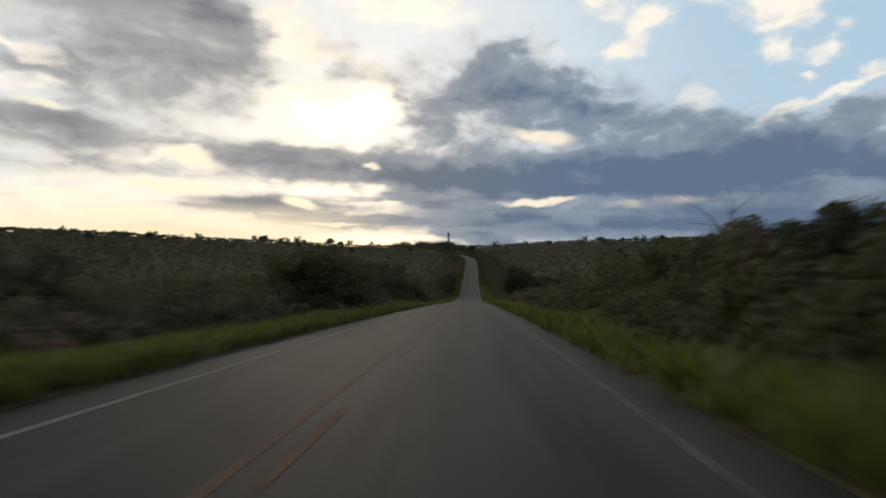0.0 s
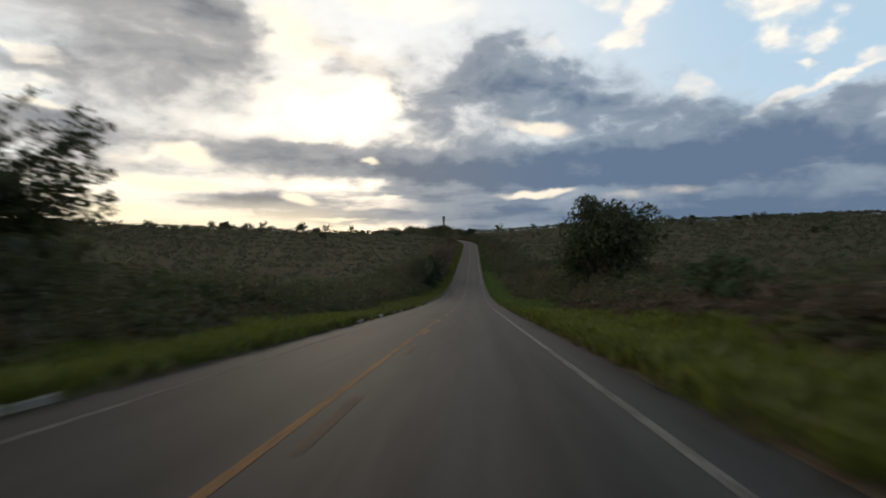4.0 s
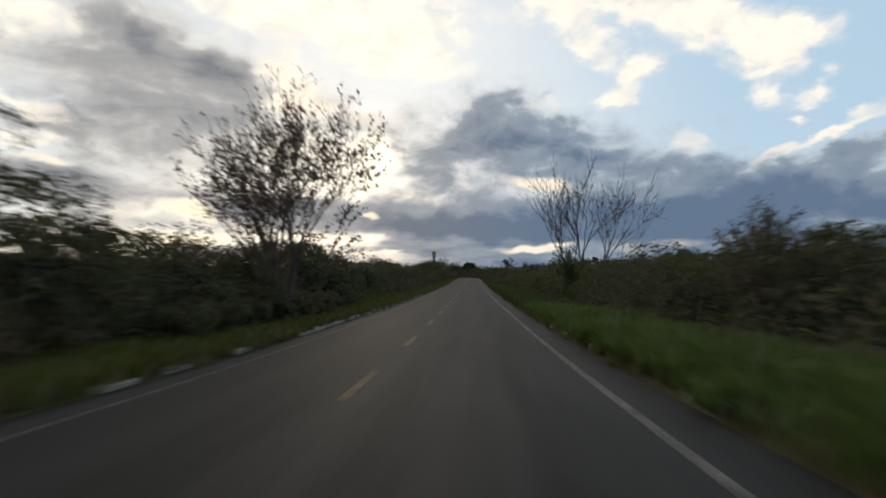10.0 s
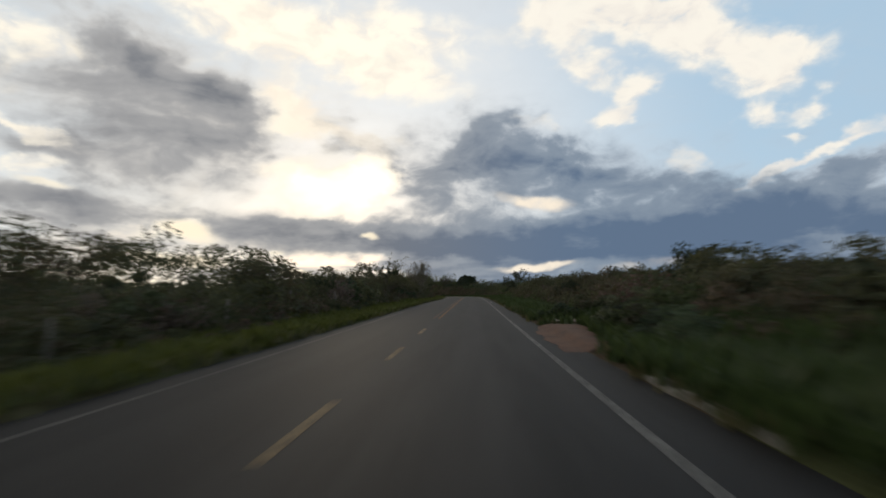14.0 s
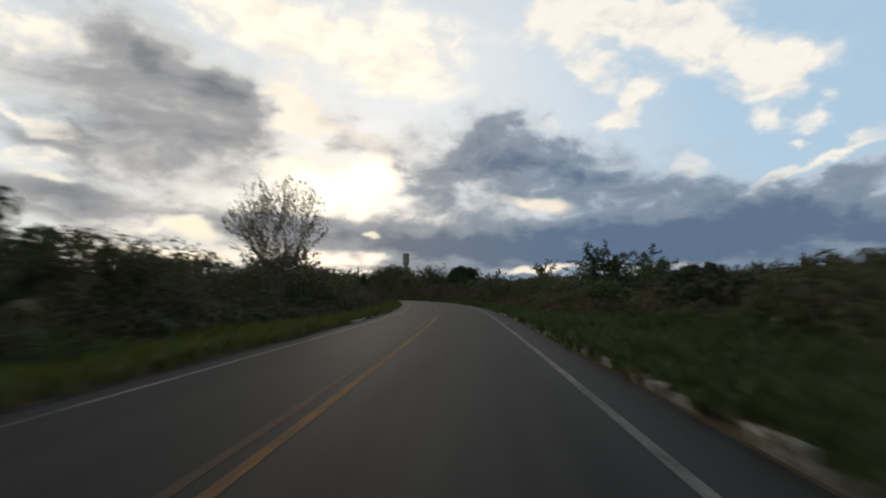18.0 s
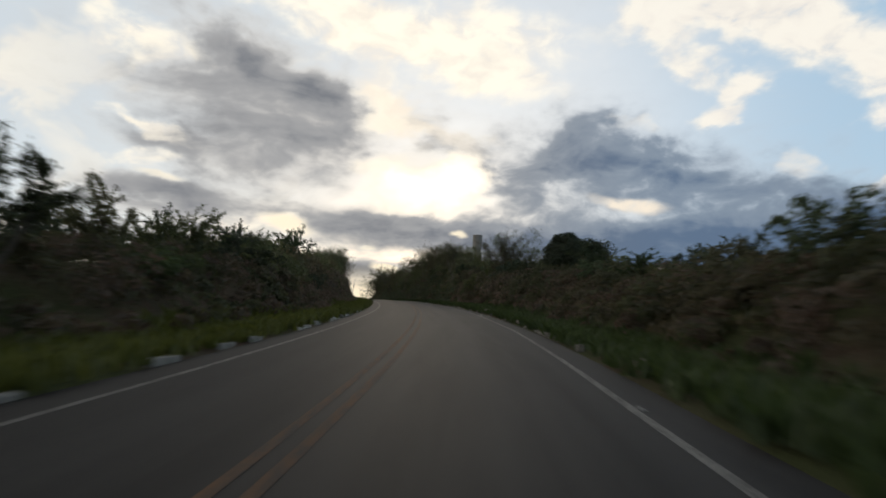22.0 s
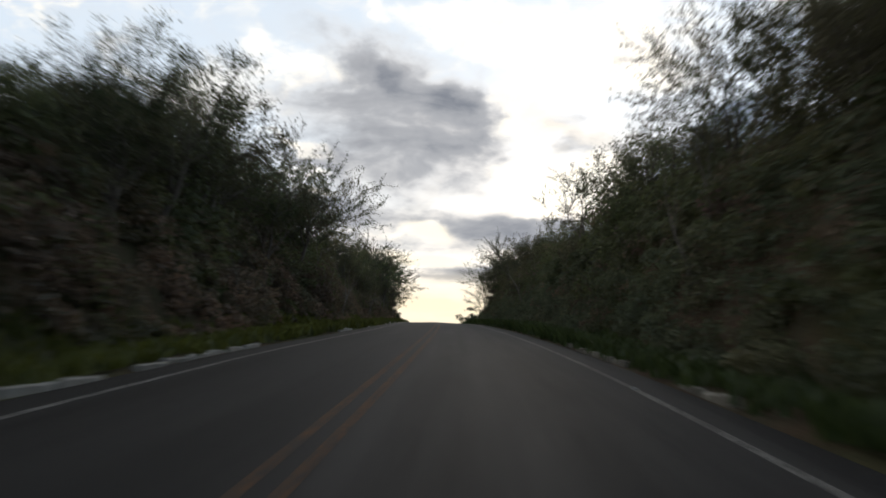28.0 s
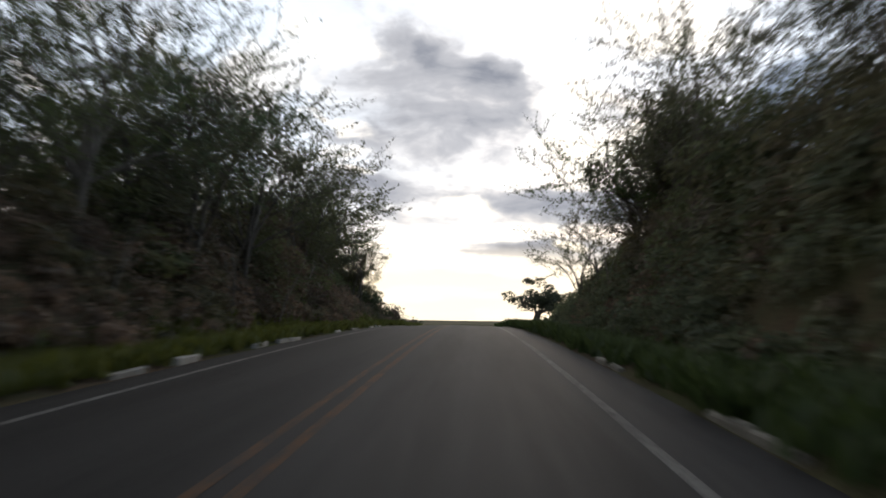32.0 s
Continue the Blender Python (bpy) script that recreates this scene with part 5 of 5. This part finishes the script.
# round the bend and up the cutting
scatter(bush, 26, -13, -8.8, 430, 540, 0.6, 1.0)
scatter(bush, 26, 6.8, 12, 430, 540, 0.6, 1.0)
scatter(thorn_tree, 12, -16, -10, 460, 525, 0.45, 0.68)
scatter(thorn_tree, 14, -16, -10, 525, 585, 0.45, 0.7)
scatter(bush, 14, 8.8, 12.5, 549, 564, 1.0, 1.5)
scatter(thorn_tree, 12, 8.5, 15, 470, 535, 0.45, 0.62)
scatter(thorn_tree, 10, 8, 14, 535, 575, 0.4, 0.55)
scatter(dry_bush, 50, -10.5, -8.2, 540, 690, 0.6, 1.1)
scatter(dry_bush, 24, 6.0, 8.0, 540, 670, 0.6, 1.0)
scatter(bush, 24, 6.0, 8.5, 540, 670, 0.7, 1.1)
scatter(tall_tree, 13, -14, -9.4, 606, 634, 0.78, 1.05)
scatter(tall_tree, 6, -13, -9.6, 594, 606, 0.5, 0.68)
scatter(tall_tree, 20, -12, -9.0, 636, 704, 0.6, 0.82)
scatter(umbrella_tree, 6, -13.5, -10.5, 672, 704, 0.9, 1.1)
scatter(tall_tree, 12, 7.6, 14, 578, 612, 0.5, 0.82)
scatter(tall_tree, 7, 8.8, 11.5, 593, 606, 0.85, 1.04)
scatter(tall_tree, 30, 7.8, 14, 612, 692, 0.68, 1.05)
scatter(pale_sapling, 30, -9.0, -7.4, 560, 700, 0.5, 0.9)
scatter(pale_sapling, 14, 5.6, 7.4, 575, 695, 0.6, 1.0)
# ridge and far slopes
scatter(thorn_tree, 30, -330, -30, 560, 660, 0.9, 1.6)
scatter(thorn_tree, 26, 35, 300, 560, 660, 0.9, 1.6)
scatter(leafy_tree, 10, -300, -40, 480, 650, 0.7, 1.1)
scatter(leafy_tree, 10, 80, 260, 430, 650, 0.6, 0.9)


def stand(kind, shape, u, s_, height, grown, turn=0.0, wide=1.0, label=""):
    """One known plant: grown is the kind's own height."""
    k = height / grown
    return kind.put(shape, at_road(u, s_, -0.1, turn, k) @ Matrix.Diagonal((wide, wide, 1, 1)), label)


for k, (u, s_, h) in enumerate(((-10.4, 503, 3.5), (-10.8, 509, 2.8), (-11.2, 514, 2.7), (-10.8, 520, 2.7), (-13.8, 81, 6.2), (-16.2, 82.5, 6.4), (-16.4, 97, 6.0), (-18.8, 98, 7.2), (-16.6, 109, 7.6), (-19.6, 110, 8.4), (-14.8, 110, 6.6), (-10.6, 538, 3.9), (-11.6, 541, 4.2), (-10.6, 450, 4.0), (-12.4, 452, 4.4), (-11.0, 400, 4.6), (-10.4, 404, 5.0), (-9.8, 408, 4.2))):
    stand(thorn_tree, k + 2, u, s_, h, 4.6, 65 * k, 1.05)
stand(dome_tree, 0, -18.6, 111, 7.2, 6.4, 40, 1.75, "broad rounded tree with dense dark foliage above the hedge")
stand(snag, 0, 9.0, 21, 3.1, 3.2, 20, 1.0)
stand(tall_tree, 2, 8.8, 613.5, 5.8, 7.0, 40, 1.0)
stand(half_bare_tree, 1, 8.2, 37.5, 3.6, 10, 80, 1.0, "spindly sapling with few leaves")
stand(bare_tree, 2, -9.6, 59, 5.2, 9.5, 140, 0.9)
stand(thorn_tree, 3, -12.0, 17, 3.2, 4.6, 30, 1.2)
for k, (u, s_, h) in enumerate(((-9.6, 34.5, 4.2), (-8.7, 36.5, 4.0), (-9.6, 39, 4.2), (-8.8, 41.5, 3.7), (-10.4, 43, 4.0))):
    stand(thorn_tree, k, u, s_, h, 4.6, 80 * k, 1.35)
for k, (u, s_, h) in enumerate(((-9.6, 80, 3.6), (-10.5, 86, 3.9), (-11.5, 92, 3.7), (-9.8, 98, 4.0), (-10.8, 103, 3.6))):
    stand(bush, k, u, s_, h, 2.0, 70 * k, 1.1, "tall rounded green bush above the thicket")
for k, (u, s_, h) in enumerate(((-10, 72, 4.1), (-11, 75.5, 3.9), (-9.8, 84, 3.7), (-10.8, 89, 4.0), (-10.2, 94.5, 4.3), (-11.2, 99, 4.0), (9.6, 64, 3.3), (10.6, 68, 3.5), (9.8, 72, 3.1), (8.8, 449.5, 3.4))):
    stand(thorn_tree, k + 1, u, s_, h, 4.6, 40 * k, 1.35)
stand(leafy_tree, 1, 9.6, 137, 8.0, 6, 10, 0.8)
stand(bare_tree, 0, 10.0, 152, 7.0, 9.5, 10, 0.8)
stand(thorn_tree, 4, 9.5, 150, 4.2, 4.6, 50, 1.1)
stand(thorn_tree, 3, 9.4, 188, 5.8, 4.6, 70, 0.75, "leaning tree with a clump of leaves at its top")
stand(dome_tree, 0, 11.2, 158, 5.2, 6.4, 60, 1.0)
stand(dome_tree, 0, 12.0, 179, 5.7, 6.4, 130, 1.1)
stand(thorn_tree, 2, 10.6, 172, 5.0, 4.6, 10, 0.9)
stand(bare_tree, 2, 11.0, 191, 5.6, 9.5, 200, 0.9)
stand(cluster_tree, 0, -9.2, 198, 7.7, 7.6, 60, 0.95)
stand(cluster_tree, 1, -10.4, 199.5, 6.8, 7.6, 160, 0.8)
for k, (u, s_, h) in enumerate(((-10.8, 213.5, 4.6), (-11.6, 217.5, 4.4), (-9.6, 219.5, 3.6), (-11.2, 226.5, 4.4), (-9.8, 229.5, 3.7))):
    stand(dome_tree, 0, u, s_, h, 6.4, 70 * k, 1.25, "dense dark green bushy tree in the hedge")
stand(dome_tree, 0, -9.9, 210.5, 6.2, 6.4, 0, 1.42)
stand(cone_tree, 0, -8.9, 224, 6.5, 6.3, 45, 1.0)
stand(fan_tree, 0, -8.0, 256, 11.8, 9.0, 0, 1.0)
c, r = bank_cover(-1, 140, 244, 270, 1.8, 4.5, 0.5, 0.95)
stuff("thicket", lobe_cloud("thicket", c + [0, 0, 0.3], r, 90, 0.18, LEAF["thicket"]), "green thicket at the foot of the fan-shaped tree", "thicket")
stand(vase_tree, 0, 7.5, 273, 10.4, 9.6, 0, 0.92)
stand(thorn_tree, 1, 6.2, 272, 3.9, 4.6, 90, 0.75, "small leafy tree below the leafless one")
for k, (u, s_, h) in enumerate(((8.8, 250, 4.9), (10.0, 251.5, 5.6), (11.3, 253, 5.2), (12.5, 252, 4.8))):
    stand(half_bare_tree, k, u, s_, h, 10, 70 * k, 0.9, "thin straggling tree with a few dark leaves")
stand(half_bare_tree, 0, -9.0, 388, 5.2, 10, 100, 1.2)
stand(half_bare_tree, 2, -9.8, 411.5, 4.4, 10, 200, 0.9)
stand(leafy_tree, 0, 12.5, 357, 3.2, 6, 70, 1.1, "low rounded dark tree above the hedge")
stand(fan_tree, 1, -9.9, 446, 8.6, 9.0, 150, 0.78, "small round-crowned tree, half bare, against the glow")
stand(thorn_tree, 2, 13.0, 456, 3.6, 4.6, 0, 1.4, "flat-topped thorn tree with feathery foliage")
stand(young_tree, 0, 5.9, 484, 4.2, 3.6, 120, 1.25)
stand(dome_tree, 0, 10.6, 541, 4.2, 6.4, 30, 1.3)
stand(dome_tree, 0, 12.4, 546, 5.0, 6.4, 110, 1.2)
stand(tall_tree, 1, 8.6, 555.5, 6.0, 7.0, 20, 1.0)
stand(tall_tree, 3, 10.6, 557.0, 6.6, 7.0, 70, 1.0)
stand(leafy_tree, 1, 17.5, 556, 5.4, 6, 20, 1.1, "large rounded dark tree above the bend")
stand(crest_tree, 0, 7.6, 733, 6.4, 6.2, 60, 1.45)
for k, (u, s_, h) in enumerate(((-8.9, 650, 5.2), (-9.2, 664, 6.2), (-8.8, 684, 9.6), (7.4, 664, 8.4), (7.2, 680, 8.8), (-9.4, 604, 5.0), (-10.4, 630, 8.8), (-9.8, 627, 8.6), (7.8, 628, 6.6), (-9.0, 616, 6.6), (9.0, 606, 7.2),
                                (7.4, 674, 8.8), (7.0, 687, 6.4), (6.6, 690, 5.8), (-9.6, 667, 8.4), (-10.4, 671, 8.8), (-9.2, 672, 8.0), (8.4, 609, 7.3), (9.4, 602, 7.2), (-9.6, 657, 5.0), (-8.8, 676, 9.2), (-10.2, 681, 9.4), (-9.4, 691, 9.0))):
    stand(umbrella_tree, k, u, s_, h, 9.0, 55 * k, 1.0)
for k, (u, s_, h) in enumerate(((3.7, 333.0, 1.0), (3.9, 334.8, 1.1), (4.1, 336.6, 1.0), (4.4, 338.4, 1.1), (4.7, 340.2, 1.1), (5.2, 341.8, 1.2), (5.6, 339.0, 1.3), (3.6, 347.6, 0.9), (4.6, 348.2, 1.1), (5.8, 348.6, 1.2), (7.0, 348.4, 1.2))):
    stand(bush, k, u, s_, h, 2.0, 50 * k, 1.25, "low dark green bush beside the bare earth")
for k, (u, s_, h) in enumerate(((-8.0, 704, 2.2), (-7.4, 709, 1.9), (-7.0, 714, 1.6), (-6.6, 719, 1.3), (-6.3, 724, 1.1), (-8.4, 712, 2.2))):
    stand(dry_bush if k % 2 else bush, k, u, s_, h, 1.7 if k % 2 else 2.0, 60 * k, 1.3)
stand(bush, 0, -9, 724, 1.6, 2.0, 0, 1.2)
stand(bush, 3, -7.5, 730, 1.2, 2.0, 0, 1.2)


# ---------------------------------------------------------------- water tower on the hill
def lathe(name, profile, mat, sides=20):
    v, f = [], []
    for r, z in profile:
        v += [(r * math.cos(2 * math.pi * k / sides), r * math.sin(2 * math.pi * k / sides), z) for k in range(sides)]
    for j in range(len(profile) - 1):
        f += [(j * sides + k, j * sides + (k + 1) % sides, (j + 1) * sides + (k + 1) % sides, (j + 1) * sides + k) for k in range(sides)]
    f.append(tuple(range(sides))[::-1])
    f.append(tuple((len(profile) - 1) * sides + k for k in range(sides)))
    return mesh_of(name, v, f, mat)


TOWER_U, TOWER_S = 31.0, 656.0
tower = tagged(new("water_tower"), "grey concrete water tower standing above the trees", "water tower")
tower.matrix_basis = at_road(TOWER_U, TOWER_S, -0.2)
_base = float(lie(TOWER_U, TOWER_S)) - 0.2
_top = 37.4 - _base
part("shaft", lathe("shaft", [(1.15, 0), (1.0, 0.6), (0.95, _top - 4.6), (1.2, _top - 4.0)], CONCRETE), tower)
part("tank", lathe("tank", [(1.2, _top - 4.0), (1.32, _top - 3.7), (1.32, _top - 0.5), (1.36, _top - 0.45), (1.36, _top - 0.2)], CONCRETE), tower)
part("roof", lathe("roof", [(1.36, _top - 0.2), (0.9, _top - 0.05), (0.25, _top)], CONCRETE), tower)

# ---------------------------------------------------------------- dirt turn-off, litter, posts and stones
def earth(name, side_a, side_b, s0, s1, label, n=26, m=14):
    """A ragged sheet of bare earth between two edges that run along the road."""
    ss, qq = np.meshgrid(np.linspace(s0, s1, n), np.linspace(0, 1, m))
    ragged = 0.10 * np.sin(2.3 * ss) + 0.06 * np.sin(5.9 * ss + 1)
    uu = side_a(ss) + 0.6 * ragged + (side_b(ss) + ragged - side_a(ss) - 0.6 * ragged) * qq
    pts = spot(uu.ravel(), ss.ravel(), 0.0)
    edge = (np.sin(np.pi * np.clip((ss - s0) / (s1 - s0), 0, 1)) ** 0.3 * (1 - abs(2 * qq - 1) ** 6)).ravel()
    pts[:, 2] += 0.012 + 0.05 * edge * ease(uu.ravel(), 2.3, 2.8)
    tagged(new(name, mesh_of(name, pts, [(j * n + i, j * n + i + 1, (j + 1) * n + i + 1, (j + 1) * n + i) for j in range(m - 1) for i in range(n - 1)], RED_EARTH, True)),
           label, "dirt patch", kind="structure")


earth("dirt_patch", lambda q: 1.95 + 0.5 * abs((q - 338) / 6) ** 3, lambda q: 2.75 + 0.11 * np.maximum(0, q - 334), 335.0, 344.0, "bare patch of red earth at the edge of the asphalt")
uu, vv = np.meshgrid(np.linspace(2.9, 16, 20), np.linspace(-0.9, 0.9, 5))
pts = spot(uu.ravel(), (345.6 + 0.10 * uu + vv * (0.8 + 0.15 * np.sin(3 * uu))).ravel(), 0.06)
tagged(new("dirt_track", mesh_of("dirt_track", pts, [(j * 20 + i, j * 20 + i + 1, (j + 1) * 20 + i + 1, (j + 1) * 20 + i) for j in range(4) for i in range(19)], PALE_EARTH, True)),
       "narrow pale dirt track leaving the road between bushes", "dirt track", kind="structure")


def crumple(name, size, mat, rng, flat=0.35):
    bm = bmesh.new()
    bmesh.ops.create_icosphere(bm, subdivisions=2, radius=0.5)
    for v in bm.verts:
        v.co *= rng.uniform(0.7, 1.15)
        v.co = Vector((v.co.x * size, v.co.y * size * 1.4, (v.co.z + 0.35) * size * flat))
    me = bpy.data.meshes.new(name)
    bm.to_mesh(me)
    bm.free()
    me.materials.append(mat)
    return me


bags = [crumple("litter", 0.22, LITTER, rng, 0.5) for _ in range(3)]
for u, s_ in ((1.95, 55), (2.1, 76), (2.15, 306), (1.5, 304.5), (1.9, 383), (2.0, 389), (1.8, 440), (2.05, 478), (1.85, 497), (1.75, 512), (2.05, 529), (1.9, 545), (1.95, 640), (1.7, 598), (-5.4, 128), (-5.3, 306)):
    tagged(new("litter", rng.choice(bags)), "crumpled pale plastic litter on the road's edge", "litter", "roadside litter").matrix_basis = at_road(u, s_, 0.0, rng.uniform(0, 360), rng.uniform(0.3, 0.5))
stones = [crumple("stone", 0.42, RUBBLE, rng, 0.7) for _ in range(4)]
for k in range(96):
    s_ = rng.choice([rng.uniform(295, 325), rng.uniform(360, 470), rng.uniform(365, 455), rng.uniform(500, 560), rng.uniform(600, 660)])
    tagged(new("stone", rng.choice(stones)), "rough grey-brown stone half sunk in the verge", "stone", "verge stones").matrix_basis = at_road(2.75 + rng.random() * 0.5, s_, -0.02, rng.uniform(0, 360), rng.uniform(0.4, 1.1))


def post_mesh():
    v, f = [], []
    tube(v, f, [Vector((0, 0, -0.2)), Vector((0.01, 0, 0.6)), Vector((-0.01, 0.02, 1.35)), Vector((0, 0.02, 1.38))], [0.06, 0.055, 0.05, 0.01], 7)
    return mesh_of("fence_post", v, f, BARK_PALE, True)


post = post_mesh()
for s_ in np.arange(290, 420, 9.0):
    tagged(new("fence_post", post), "weathered grey wooden fence post", "fence post", "fence posts").matrix_basis = at_road(-8.7 + rng.uniform(-0.2, 0.2), float(s_), 0, rng.uniform(0, 360)) @ pose(0, 0, 0, rng.uniform(-5, 5), rng.uniform(-5, 5), 0)

# low growth over the open bank before the cutting
c, r = bank_cover(1, 420, 538, 572, 2.4, 6.6, 0.4, 0.85)
stuff("dry_thicket", lobe_cloud("dry_thicket", c, r, 90, 0.16, LEAF["bank"], 0.95, 0.9), "low brown and olive growth on the open roadside bank", "thicket")

# the meadow in the dip: more grass, the dark hedge that closes it, dead brush lying in it
p, s, o = verge(26000, 1, 186, 250, 4.0, 40)
stuff("meadow_grass", blades("meadow_grass", p, 0.5 + 0.2 * lumps(s * 0.4, o), LEAF["meadow"], 0.9, 0.07, 4), "knee-high green meadow grass in the dip", "grass")
n = 620
u = nrg.uniform(8.5, 46, n)
s = 247 + 0.05 * u + nrg.uniform(0, 15, n) + 1.5 * np.sin(0.5 * u)
p = spot(u, s)
r = nrg.uniform(0.6, 1.25, n)
p[:, 2] += nrg.random(n) * (1.7 + 0.6 * np.sin(0.33 * u + 1) + 1.5 * ease(u, 18, 34))
stuff("thicket", lobe_cloud("thicket", p, r, 84, 0.21, LEAF["dark"], 0.9, 0.7), "dark green hedge of bushes closing the meadow", "thicket")
for k, (u, s_, h) in enumerate(((17, 254, 4.6), (24, 252, 5.2), (29, 256, 5.6), (34, 251, 5.0), (40, 255, 5.6))):
    stand(leafy_tree, k, u, s_, h, 6, 70 * k, 1.1, "rounded dark tree in the hedge behind the meadow")
for k, (u, s_, h) in enumerate(((9.6, 231, 1.7), (10.4, 229, 2.1), (11.2, 230.5, 2.3), (11.9, 228.6, 1.9), (12.6, 231.5, 1.8), (8.2, 233, 1.4))):
    stand(dry_bush, k, u, s_, h, 1.7, 60 * k, 1.2, "pale dry brush standing in the meadow grass")
snag.put(0, at_road(11.0, 229.0, 1.6, 30, 0.9) @ pose(0, 0, 0, 0, 68, 0), "pale dead branches lying over dry brush")
snag.put(0, at_road(12.2, 229.4, 1.6, 160, 0.7) @ pose(0, 0, 0, 0, 60, 0), "pale dead branches lying over dry brush")
